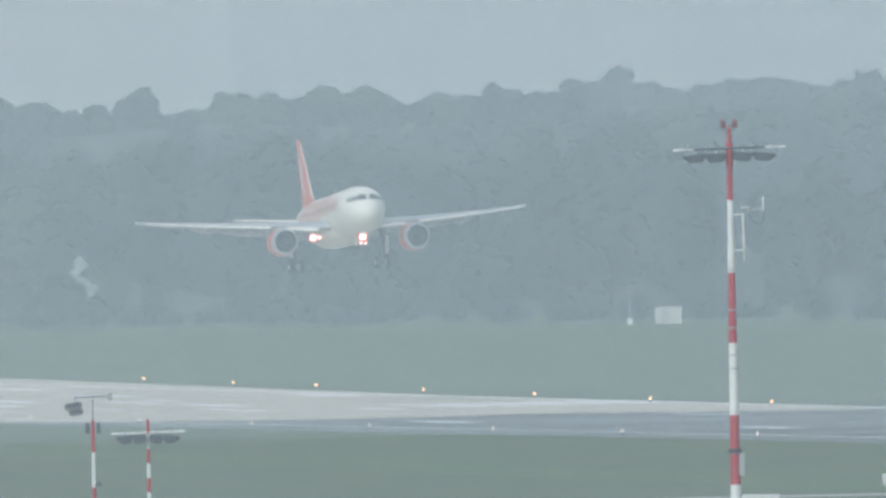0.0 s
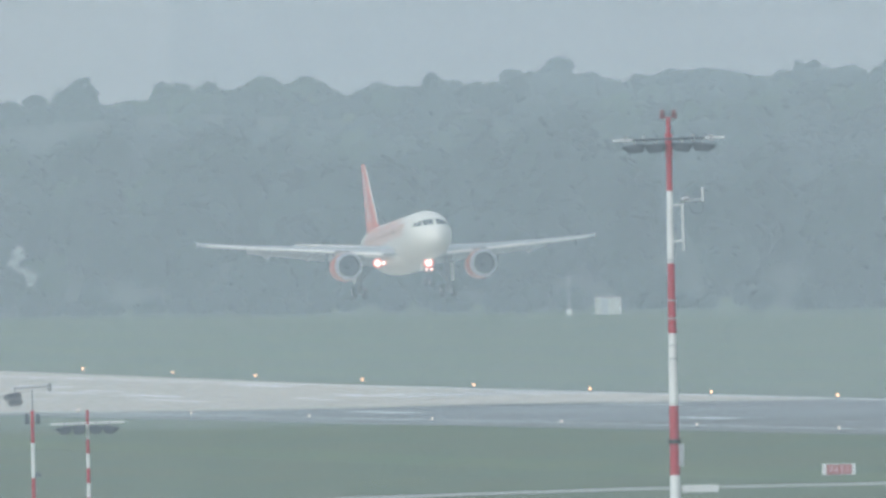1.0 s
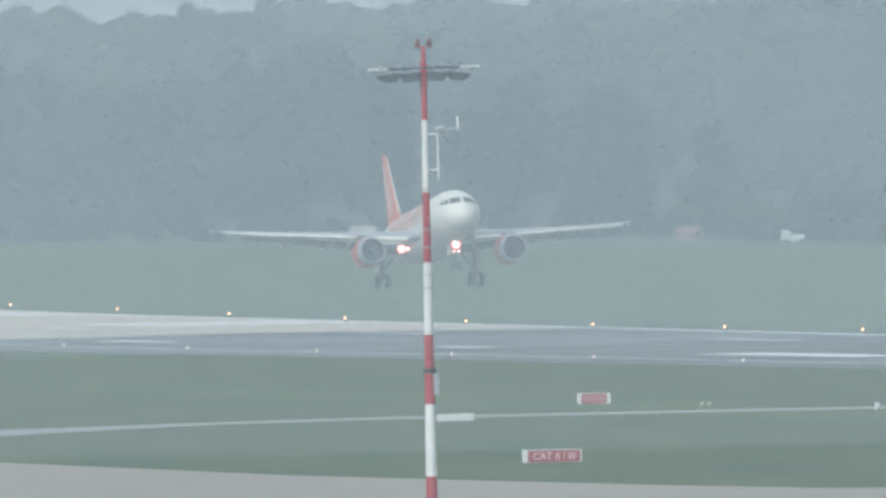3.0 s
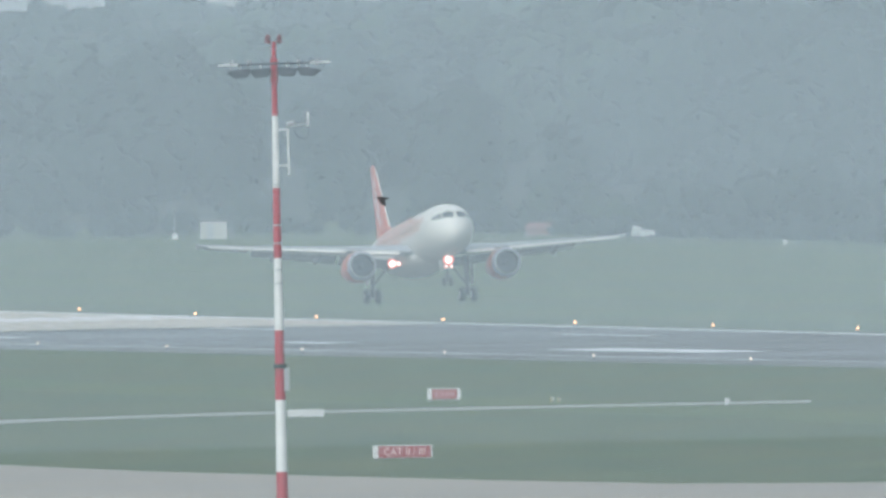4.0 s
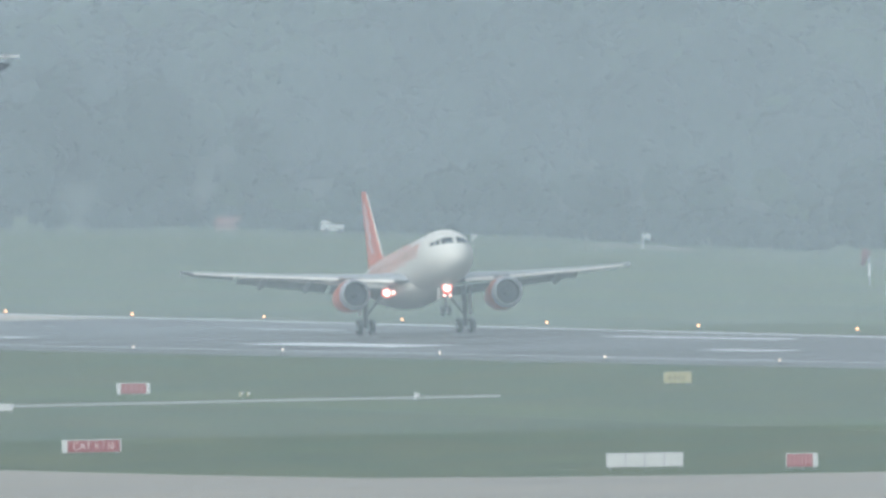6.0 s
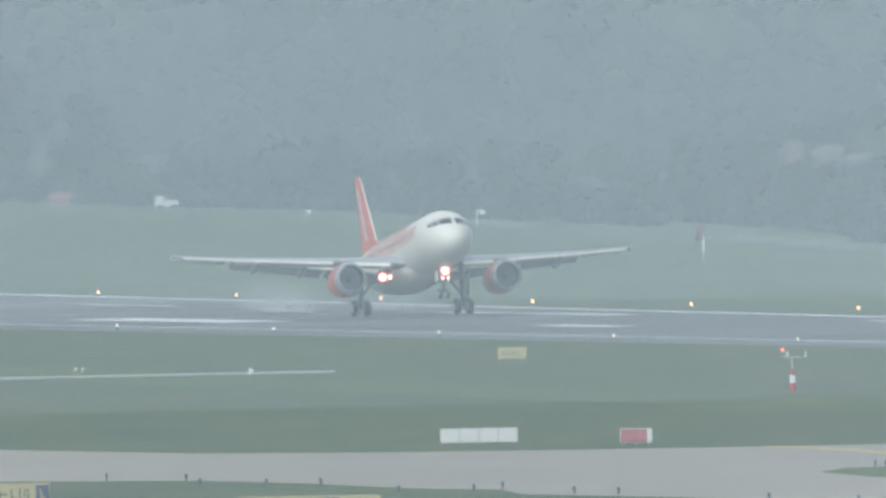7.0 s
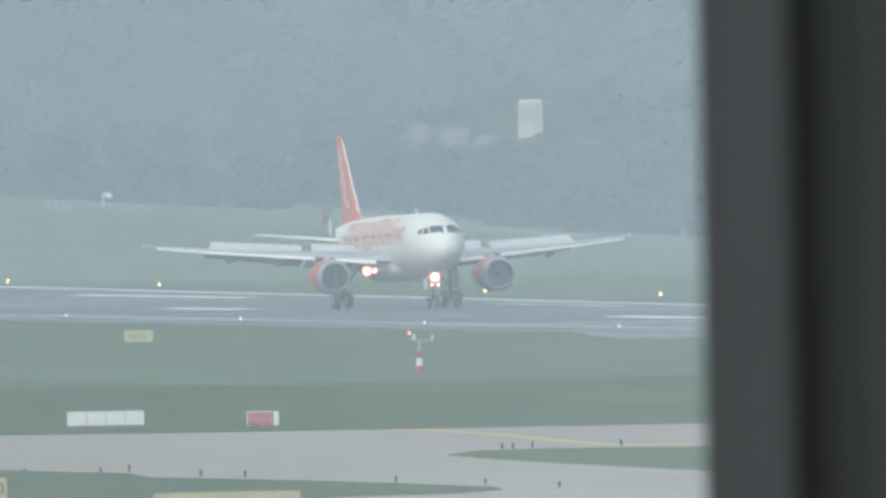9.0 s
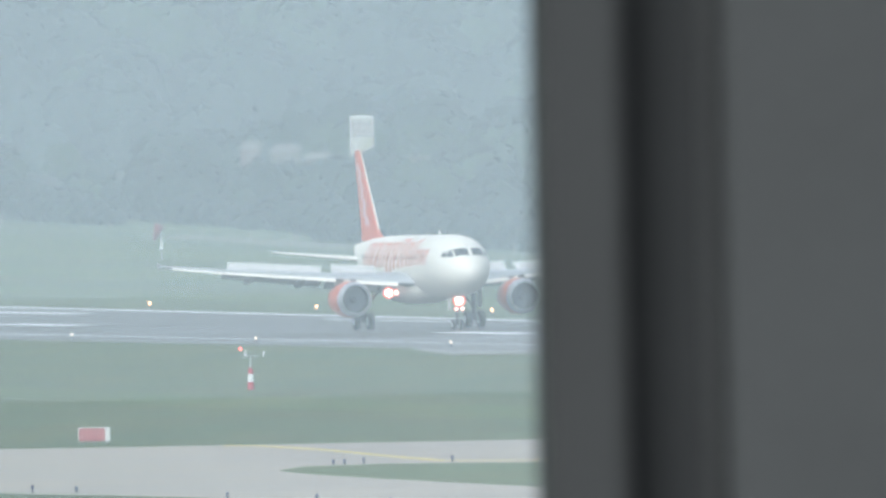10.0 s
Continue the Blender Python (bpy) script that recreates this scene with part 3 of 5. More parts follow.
        # main gear
        gear = new("main_gear")
        gear.parent = plane
        gear.matrix_basis = pose(0, 3.795 * side, 0)
        LEGS.append((gear, side))
        part("strut", rod((0, 0, 0.5), (0.1, -0.1 * side, 3.5), 0.16, 0.2), GEARSTEEL, gear, smooth=True)
        part("drag_brace", rod((0, 0, 1.3), (0.2, -1.6 * side, 3.3), 0.09), GEARSTEEL, gear, smooth=True)
        part("torque_link", rod((-0.25, 0, 0.75), (-0.3, 0, 1.5), 0.06), GALV, gear)
        part("axle", rod((0, -0.6, 0.58), (0, 0.6, 0.58), 0.09), GALV, gear)
        part("gear_door", box(-0.7, 0.7, 0.16 * side - 0.02, 0.16 * side + 0.02, 1.35, 2.9, bevel=0.015, m=pose(0, 0.22 * side, 0)), WHITE, gear, "white leg door")
        wheel(gear, 0, -0.46, 0.58, 0.42)
        wheel(gear, 0, 0.46, 0.58, 0.42)
    # fin
    fin = soft_part("fin", loft([(-9.4, 0, FZ + 1.75, 6.6, 0.09, 0), (-11.2, 0, FZ + 2.5, 4.9, 0.09, 0), (-16.0, 0, 11.5, 1.8, 0.08, 0), (-16.5, 0, 11.76, 1.2, 0.07, 0)], True), ORANGE, plane, "orange tail fin with a white mark")
    for side in (1, -1):
        y = 0.235 * side
        for u0, u1, z0, z1 in ((0.3, 0.52, 6.7, 7.3), (0.4, 0.62, 7.3, 7.9), (0.3, 0.52, 7.9, 8.45), (0.42, 0.66, 8.45, 9.0), (0.32, 0.56, 9.0, 9.5), (0.44, 0.68, 9.5, 10.0), (0.34, 0.6, 10.0, 10.45), (0.46, 0.7, 10.45, 10.85)):
            vv = []
            for z in (z0, z1):
                lead, ch = -11.2 - (z - 6.28) * 0.919, 4.9 - (z - 6.28) * 0.6
                vv += [(lead - ch * u0, y * ch / 4.6, z), (lead - ch * u1, y * ch / 4.6, z)]
            soft_part("fin_mark", ([vv[0], vv[1], vv[3], vv[2]], [(0, 1, 2, 3)]), PINK, fin, "plain white shape of the airline mark")
    soft_part("fin_leading_edge", loft([(-11.12, 0, FZ + 2.5, 0.24, 0.6, 0), (-15.93, 0, 11.5, 0.14, 0.6, 0)], True), WHITE, fin)
    # nose gear
    ng = new("nose_gear")
    ng.parent = plane
    ng.matrix_basis = pose(11.04, 0, 0)
    NOSE_LEG.append(ng)
    part("strut", rod((0, 0, 0.38), (0.1, 0, 2.5), 0.1, 0.12), GEARSTEEL, ng, smooth=True)
    part("drag_brace", rod((0, 0, 1.2), (1.0, 0, 2.2), 0.06), GALV, ng)
    part("axle", rod((0, -0.35, 0.38), (0, 0.35, 0.38), 0.06), GALV, ng)
    for side in (1, -1):
        part("gear_door", box(-0.8, 0.1, 0.42 * side - 0.015, 0.42 * side + 0.015, 1.3, 2.1, bevel=0.01), WHITE, ng, "white nose gear door")
        wheel(ng, 0, 0.25 * side, 0.38, 0.22)
    lamps = [(11.75, 0.0, 1.62, 0.29), (11.7, -0.2, 1.08, 0.09), (11.7, 0.22, 1.08, 0.09), (2.9, -2.72, 2.2, 0.27), (2.7, -2.16, 2.22, 0.14)]
    for x, y, z, r in lamps:
        # Glowing ring imitates the red glare fringe round the lamp.
        rv, rf = lathe([(-0.12, r * 0.5), (0.0, r * 1.4), (0.03, r * 1.42), (0.04, r * 0.8)], 20)
        rim = soft_part("landing_light", (rv, rf), LIT_FRINGE, plane, "bright landing light in a glowing red ring for its glare", pose(x, y, z))
        hv, hf = lathe([(0.03, r * 0.98), (0.12, r * 0.75), (0.16, 0.01)], 20)
        soft_part("lamp_glass", (hv, hf), LIT_WHITE, rim)
    return plane


SPOILERS, LEGS, WINGS, NOSE_LEG = [], [], [], []
airliner = build_airliner()


# ---- masts ----
def flood(parent, x, z, w=0.49):
    """A wide floodlight with a swept outer end."""
    side = 1 if x > 0 else -1
    bm = bmesh.new()
    add_box(bm, -w, w, -0.35, 0.35, -0.22, 0.18, bevel=0.06)
    for v in bm.verts:
        if v.co.z < -0.05:
            v.co.x *= 0.72
            v.co.y *= 0.8
        if abs(x) > w * 2.2 and v.co.x * side > 0 and v.co.z > 0:
            v.co.x += 0.14 * side
            v.co.z -= 0.06
    head = part("floodlight", bm, LAMPBODY, parent, "dark floodlight housing", pose(x, -0.1, z, 0, 4 * side, 0))
    part("lamp_glass", box(-w * 0.7, w * 0.7, -0.36, -0.3, -0.19, 0.13, bevel=0.02), LENSGLASS, head, "dull front glass", pose(0, 0, 0))
    part("bracket", rod((0, 0.05, 0.12), (0, 0.05, 0.38), 0.045), GALV, head)


def build_tall_mast():
    mast = new("floodlight_mast")
    mast.matrix_basis = pose(-17.64, 1316.9, 0)
    tagged(mast, "tall red and white banded floodlight mast", "light mast")
    edges = [0.0, 3.15, 6.35, 9.45, 12.67, 15.79, 19.01, 21.6]
    for i in range(7):
        r = lambda z: 0.275 - 0.0075 * z
        part("mast_band", rod((0, 0, edges[i]), (0, 0, edges[i + 1]), r(edges[i]), r(edges[i + 1]), seg=20), RED if i % 2 == 0 else MASTWHITE, mast, "painted tubular section", smooth=False)
    part("mast_tip", rod((0, 0, 21.6), (0, 0, 22.3), 0.1, 0.09), RED, mast)
    part("collar", rod((0, 0, 20.5), (0, 0, 21.55), 0.165, 0.165), RED, mast)
    for z in (15.9, 14.1, 12.1, 11.5, 13.3):
        part("clamp_ring", rod((0, 0, z), (0, 0, z + 0.06), 0.215, 0.215), GALV, mast)
    part("cross_arm", rod((-2.5, 0, 21.28), (2.5, 0, 21.36), 0.042), MASTWHITE, mast, "white cross arm")
    part("cross_arm", rod((-1.6, -0.15, 21.3), (1.6, -0.15, 21.36), 0.045), LAMPBODY, mast)
    for x in (-1.5, -0.58, 0.58, 1.5):
        flood(mast, x, 20.93 if x < 0 else 20.97)
    for x in (-1.1, 1.1, -1.9, 1.9):
        part("bracket", rod((x, 0, 21.2), (x, 0, 21.5), 0.06), GALV, mast)
    for x in (-0.26, 0.26):
        ol = part("obstruction_light", rod((x, 0, 22.35), (x, 0, 22.62), 0.12, 0.09), SOCK, mast, "dark red obstruction lamp", smooth=True)
        part("lamp_base", rod((x, 0, 22.24), (x, 0, 22.36), 0.15, 0.13), SOCK, ol)
    part("lamp_fork", rod((-0.28, 0, 22.2), (0.28, 0, 22.2), 0.03), GALV, mast)
    # aerial and cable bracket on the side
    part("aerial_bracket", rod((0.1, 0, 18.35), (0.62, 0, 18.4), 0.035), MASTWHITE, mast)
    part("aerial_tube", rod((0.58, 0, 16.35), (0.55, 0, 18.35), 0.045), MASTWHITE, mast, "white tubular aerial")
    part("aerial_bracket", rod((0.1, 0, 16.75), (0.6, 0, 16.8), 0.04), MASTWHITE, mast)
    part("aerial_arm", rod((0.55, 0, 18.5), (1.48, 0, 18.65), 0.035), GALV, mast)
    part("aerial_mount", rod((0.5, 0, 18.6), (0.85, 0, 18.68), 0.09), GALV, mast)
    part("aerial_rod", rod((1.46, 0, 18.5), (1.46, 0, 19.15), 0.045), MASTWHITE, mast, "white rod aerial")
    cable = bmesh.new()
    pts = [(1.5, 0, 18.6), (1.48, 0, 18.1), (1.3, 0, 17.95), (1.0, 0, 18.05), (0.8, 0, 18.4)]
    for a, b in zip(pts, pts[1:]):
        add_rod(cable, a, b, 0.025, seg=6)
    part("cable", cable, LAMPBODY, mast)
    part("junction_box", box(0.16, 0.42, -0.15, 0.15, 6.75, 7.75, bevel=0.02), GALV, mast, "grey junction box")
    part("clamp_ring", rod((0, 0, 7.75), (0, 0, 7.95), 0.3, 0.3), BLACK, mast)


def build_short_mast(x, y, top):
    mast = new("floodlight_mast")
    mast.matrix_basis = pose(x, y, 0)
    tagged(mast, "short red and white banded floodlight mast", "light mast")
    n = 13
    for i in range(n):
        z0, z1 = (top - 0.05) * i / n, (top - 0.05) * (i + 1) / n
        part("mast_band", rod((0, 0, z0), (0, 0, z1), 0.13 - 0.005 * i, 0.13 - 0.005 * (i + 1)), RED if (i % 2 == 0 and not 2 <= i <= 5) else MASTWHITE, mast)
    for xx in (-0.33, 0.33):
        part("obstruction_light", rod((xx, 0, top - 4.65), (xx, 0, top - 4.3), 0.14, 0.09), SOCK, mast, "dark red obstruction lamp")
    part("lamp_fork", rod((-0.35, 0, top - 4.68), (0.35, 0, top - 4.68), 0.05), RED, mast)
    part("cross_arm", rod((-1.75, 0, top - 0.72), (1.75, 0, top - 0.66), 0.05), MASTWHITE, mast)
    for xx in (-1.05, -0.4, 0.4, 1.05):
        flood(mast, xx, top - 0.98, 0.34)
    return mast


def build_lamp_post(x, y):
    post = new("apron_lamp_post")
    post.matrix_basis = pose(x, y, 0)
    tagged(post, "red and white lamp post with a double bracket arm", "lamp post")
    zs = [0, 1.0, 2.6, 4.2, 5.85, 7.5, 9.05]
    for i in range(6):
        part("post_band", rod((0, 0, zs[i]), (0, 0, zs[i + 1]), 0.11 - 0.005 * i, 0.11 - 0.005 * (i + 1)), MASTWHITE if i % 2 == 0 else RED, post)
    part("post_tip", rod((0, 0, 9.05), (0, 0, 10.0), 0.04), GALV, post)
    part("arm", rod((-0.85, 0, 10.12), (0.9, 0, 10.2), 0.06), GALV, post)
    part("arm_end", rod((0.82, 0, 9.95), (0.82, 0, 10.3), 0.09), GALV, post)
    for z, s, x in ((9.74, 0.42, -0.92), (9.44, 0.34, -0.78)):
        head = part("lamp_head", box(-s, s, -0.3, 0.3, -0.17, 0.14, bevel=0.06), HEADGREY, post, "grey lamp head with a dark glass", pose(x, 0, z, 0, -9, 0))
        part("lamp_glass", box(-s * 0.6, s * 0.6, -0.33, -0.28, -0.02, 0.08), LENSGLASS, head)
    part("lamp_hanger", rod((-0.8, 0, 9.8), (-0.82, 0, 10.15), 0.04), GALV, post)
    for xx in (-0.26, 0.26):
        part("beacon", rod((xx, 0, 8.4), (xx, 0, 8.9), 0.12, 0.07), LAMPBODY, post, "dark beacon lamp")
    part("beacon", rod((0.2, 0, 5.9), (0.2, 0, 6.1), 0.2, 0.1), LAMPBODY, post)


build_tall_mast()
build_short_mast(-46.5, 1399.2, 9.08)
build_lamp_post(-49.1, 1399.1)


# ---- airfield lights ----
def build_runway_light(lit, r=0.115):
    ob = new("runway_light")
    part("lamp_base", rod((0, 0, 0), (0, 0, 0.25), 0.09, 0.05), LAMPBODY, ob)
    v, f = lathe([(0.25, min(r, 0.08)), (0.33, r), (0.33 + r, r), (0.4 + r, 0.02)], 12, "z")
    soft_part("lamp_dome", (v, f), lit, ob)
    return tagged(ob, "small lit runway edge light on a short stem", "runway light", "runway edge lights")


def on_line(s, n, line):
    """The place where the sight line to (s, n) meets a row of lights."""
    k = 0.98
    for _ in range(6):
        k = line(s * k) / n
    return pose(*R(s * k, n * k))


far_light = build_runway_light(LIT_RUNWAY, 0.09)


far_light.matrix_basis = on_line(1910.5, 478.7, far_lights)
for i in [*range(1, 15), 14.8, 15.7]:
    copy_thing(far_light, on_line(1910.5 + 54.75 * i, 478.7, far_lights))
near_light = build_runway_light(LIT_DIM, 0.06)
near_light.matrix_basis = on_line(1754.1, 426.0, near_lights)
for i in range(0, 14):
    copy_thing(near_light, on_line(1809 + 54.9 * i, 426.0, near_lights))
taxi_light = new("taxi_edge_light")
part("stem", rod((0, 0, 0), (0, 0, 0.16), 0.045), LAMPBODY, taxi_light)
part("lamp_cap", rod((0, 0, 0.16), (0, 0, 0.34), 0.085, 0.055), SIGNDARK, taxi_light, "dark blue lamp cap")
tagged(taxi_light, "small unlit blue taxiway edge light", "taxiway light", "taxiway edge lights")
SPOTS = [(-0.75, 1387), (-0.1, 1373), (2.97, 1367.5), (5.47, 1366), (8.9, 1341), (12.3, 1340), (13.65, 1344.5), (16.7, 1328), (18.6, 1322.5), (31.6, 1388), (32.1, 1387.5), (33.1, 1391), (37.3, 1392), (24.9, 1299.5), (28.6, 1289), (-4.5, 1392), (31.5, 1276)]
taxi_light.matrix_basis = pose(*SPOTS[0], 0)
for x, y in SPOTS[1:]:
    copy_thing(taxi_light, pose(x, y, 0))


# ---- signs ----
def build_sign(name, x, y, w, h, rz, face, label, panels=1, ends=(0.12, 0.12), text="", ink=None, size=0.5, depth=0.28, shell=None):
    sign = new(name)
    sign.matrix_basis = pose(x, y, 0, 0, 0, rz)
    tagged(sign, label, "airfield sign")
    case = part("casing", box(-w / 2, w / 2, -depth / 2, depth / 2, 0.1, h, bevel=0.03), shell or SIGNWHITE, sign, "sheet metal casing")
    for i in range(3):
        px = -w / 2 + 0.2 + (w - 0.4) * i / 2
        part("leg", rod((px, 0, -0.02), (px, 0, 0.12), 0.05), GALV, sign)
    x0, x1 = -w / 2 + ends[0], w / 2 - ends[1]
    for i in range(panels):
        a, b = x0 + (x1 - x0) * i / panels + 0.03, x0 + (x1 - x0) * (i + 1) / panels - 0.03
        part("panel", box(a, b, -depth / 2 - 0.025, -depth / 2 - 0.004, 0.12, h - 0.04, bevel=0.008), face, sign)
    if text:
        add_text(text, sign, (x0 + x1) / 2, -depth / 2 - 0.03, 0.13 + (h - 0.2) / 2, size, ink)
    return sign


def add_text(text, parent, x, y, z, size, ink):
    c = bpy.data.curves.new("lettering", "FONT")
    c.body, c.size, c.extrude, c.align_x, c.align_y = text, size, 0.004, "CENTER", "CENTER"
    tmp = bpy.data.objects.new("lettering", c)
    scene.collection.objects.link(tmp)
    me = bpy.data.meshes.new_from_object(tmp.evaluated_get(bpy.context.evaluated_depsgraph_get()))
    bpy.data.objects.remove(tmp)
    me.materials.clear()
    me.materials.append(ink)
    put("lettering", me, parent, pose(x, y, z, 90, 0, 0))


# Lettering colours are dimmed so that the marks read faint.
MUTED_PINK = mat("muted_pink_lettering", (0.38, 0.2, 0.2), 0.6, vary=0.15)
OLIVE_INK = mat("olive_dark_lettering", (0.2, 0.18, 0.1), 0.6, vary=0.1)
build_sign("holding_sign", -14.7, 1580, 3.2, 0.78, 1, SIGNRED, "red holding position sign with pale lettering", 1, (0.28, 0.06), "CAT II / III", PINK, 0.52)
small = build_sign("runway_sign", -14.5, 1846, 2.1, 0.78, -3, SIGNRED, "red runway sign with a white end", 1, (0.25, 0.2))
for i in range(4):
    part("lettering_bar", box(-0.55 + i * 0.33, -0.37 + i * 0.33, -0.172, -0.166, 0.28, 0.58), MUTED_PINK, small)
small = build_sign("runway_sign", 21.7, 1476, 1.6, 0.8, -6, SIGNRED, "red runway sign with a white end", 1, (0.02, 0.22))
for i in range(6):
    part("lettering_bar", box(-0.62 + i * 0.2, -0.54 + i * 0.2, -0.172, -0.166, 0.24, 0.64), MUTED_PINK, small)
small = build_sign("yellow_sign", 19.5, 1847, 1.78, 0.82, -3, SIGNYELLOW, "yellow taxiway exit sign in the grass", 1, (0.06, 0.16), shell=SIGNYELLOW)
for i in range(4):
    part("lettering_bar", box(-0.55 + i * 0.28, -0.4 + i * 0.28, -0.172, -0.166, 0.3, 0.6), OLIVE_INK, small)
build_sign("sign_back", 13.95, 1486.3, 3.9, 0.84, 2, SIGNWHITE, "white back of a four panel airfield sign", 4, (0.0, 0.0), shell=GALV)
build_sign("white_board", -22.2, 1769.5, 2.2, 0.55, 2, SIGNWHITE, "low white board beside the service road", 1)
direction = build_sign("direction_sign", 4.6, 1271, 6.1, 1.05, 1, SIGNYELLOW, "long yellow direction sign with a dark panel", 1, (0.02, 0.02), shell=SIGNYELLOW)
part("panel", box(0.6, 1.27, -0.19, -0.172, 0.18, 0.96), SIGNDARK, direction, "dark blue location panel")
add_text("L", direction, 0.935, -0.195, 0.56, 0.66, SIGNYELLOW)
add_text("L10", direction, 2.43, -0.172, 0.56, 0.66, BLACK)
arrow = bmesh.new()
add_box(arrow, 1.55, 1.62, -0.18, -0.172, 0.28, 0.82)
for q in (-1, 1):
    add_box(arrow, -0.035, 0.035, -0.18, -0.172, -0.26, 0.0, m=pose(1.585, 0, 0.84, 0, -42 * q, 0))
part("arrow", arrow, BLACK, direction, "black upward arrow")
front = build_sign("direction_sign", 4.7 - 2.0, 1262, 3.2, 1.0, 1, SIGNYELLOW, "yellow two panel taxiway sign with white frame", 2, (0.1, 0.1))
for px in (-1.1, -0.75, -0.45, -0.1, 0.55, 0.9):
    part("lettering_bar", box(px - 0.09, px + 0.09, -0.172, -0.166, 0.42, 0.62), BLACK, front)
build_sign("direction_sign", 16.8, 1249, 6.2, 0.62, 1, SIGNYELLOW, "yellow taxiway sign with white frame", 3, (0.06, 0.06), shell=SIGNYELLOW)


second = build_sign("direction_sign", -9.3, 1321, 5.0, 1.05, 1, SIGNYELLOW, "yellow direction sign with a dark end panel", 1, (0.02, 0.02), shell=SIGNYELLOW)
part("panel", box(1.86, 2.46, -0.19, -0.172, 0.18, 0.96), SIGNDARK, second, "dark blue location panel")
add_text("L", second, 2.16, -0.195, 0.56, 0.6, SIGNYELLOW)
add_text("L10", second, 1.15, -0.172, 0.56, 0.6, BLACK)
arrow = bmesh.new()
add_box(arrow, 0.15, 0.6, -0.18, -0.172, 0.53, 0.59)
for q in (-1, 1):
    add_box(arrow, 0.0, 0.22, -0.18, -0.172, -0.03, 0.03, m=pose(0.15, 0, 0.56, 0, 42 * q, 0))
part("arrow", arrow, BLACK, second, "black arrow")


def build_sensor_pole():
    pole = new("sensor_pole")
    pole.matrix_basis = pose(33.5, 1672.6, -0.05)
    tagged(pole, "small sensor pole with a red and white striped base", "instrument pole")
    for z0, z1, r0, r1, m in ((0, 0.5, 0.18, 0.17, RED), (0.5, 0.95, 0.17, 0.15, MASTWHITE), (0.95, 1.3, 0.15, 0.1, RED)):
        part("base_band", rod((0, 0, z0), (0, 0, z1), r0, r1), m, pole)
    part("stem", rod((0, 0, 1.3), (0, 0, 1.95), 0.05), GALV, pole)
    part("cross_bar", rod((-0.35, 0, 1.95), (0.5, 0, 1.95), 0.035), GALV, pole)
    part("sensor", box(-0.36, -0.2, -0.1, 0.1, 1.95, 2.3, bevel=0.03), SIGNWHITE, pole, "white sensor housing")
    part("sensor", box(0.4, 0.51, -0.1, 0.1, 1.98, 2.35, bevel=0.03, m=pose(0, 0, 0, 0, 8, 0)), SIGNWHITE, pole, "white sensor housing")
    part("red_lamp", rod((-0.55, 0, 2.3), (-0.55, 0, 2.46), 0.075, 0.06), LIT_STOP, pole, "glowing red lamp")
    part("lamp_arm", rod((-0.55, 0, 2.0), (-0.3, 0, 2.0), 0.03), GALV, pole)


build_sensor_pole()


# ---- far side of the field ----
def build_hut():
    hut = new("equipment_hut")
    hut.matrix_basis = pose(-55.5, 3570, 0, 0, 0, 4)
    tagged(hut, "small white flat roofed equipment hut", "hut")
    part("wall", box(-1.55, 1.55, -1.2, 1.2, 0, 2.1), RENDER_WALL, hut)
    part("roof", box(-1.65, 1.65, -1.3, 1.3, 2.1, 2.28, bevel=0.03), ROOFGREY, hut)
    part("door", box(-0.9, -0.1, -1.24, -1.202, 0.05, 1.9), GALV, hut)
    part("aerial", rod((2.2, 0, 0), (2.2, 0, 4.6), 0.06, 0.03), GALV, hut)
    mast = new("aerial_mast")
    mast.matrix_basis = pose(-60.2, 3570, 0)
    tagged(mast, "thin white aerial mast with a cabinet", "aerial mast")
    part("pole", rod((0, 0, 0), (0, 0, 5.2), 0.06, 0.04), GALV, mast)
    part("cabinet", box(-0.35, 0.35, -0.3, 0.3, 0.0, 0.75, bevel=0.03), SIGNWHITE, mast)


def build_tower():
    tower = new("white_tower")
    tower.matrix_basis = pose(71.8, 2999, 0.25)
    tagged(tower, "cream rendered tower with a domed cap and weathered upper storey", "tower")
    part("wall", box(-1.22, 1.22, -1.2, 1.2, 0, 8.25, bevel=0.12), TOWER_WALL, tower)
    part("upper_wall", box(-1.2, 1.2, -1.18, 1.18, 8.25, 9.95, bevel=0.1), TOWER_WALL, tower)
    for row in range(2):
        for i in range(4):
            part("window", box(-1.02 + i * 0.53, -0.66 + i * 0.53, -1.21, -1.181, 8.5 + row * 0.68, 8.95 + row * 0.68, bevel=0.01), TOWER_PANEL, tower, "dull brown window")
    v, f = lathe([(9.95, 1.25), (10.1, 1.26), (10.25, 1.1), (10.33, 0.6), (10.35, 0.02)], 24, "z")
    soft_part("cap", (v, f), RENDER_WALL, tower, "pale shallow domed cap")
    part("ledge", box(-1.3, 1.3, -1.28, 1.28, 8.18, 8.3, bevel=0.03), FAR_WALL, tower)
    part("stair_bay", box(0.3, 1.1, -1.34, -1.2, 5.75, 8.1, bevel=0.03), TOWER_BAY, tower, "yellowish stair bay")
    part("window", box(-1.0, 0.1, -1.23, -1.2, 6.15, 6.42), PANE, tower)
    part("canopy", box(-1.75, 1.4, -1.9, -1.2, 5.6, 5.95, bevel=0.05), RENDER_WALL, tower)
    # Six metres high, so that its top fits the camera's view.
    wall = part("garden_wall", box(75.0, 80.2, 2998.6, 2998.9, 0.3, 6.35), FAR_WALL)
    tagged(wall, "pale wall stretched so that its top shows above the trees", "wall", kind="structure")


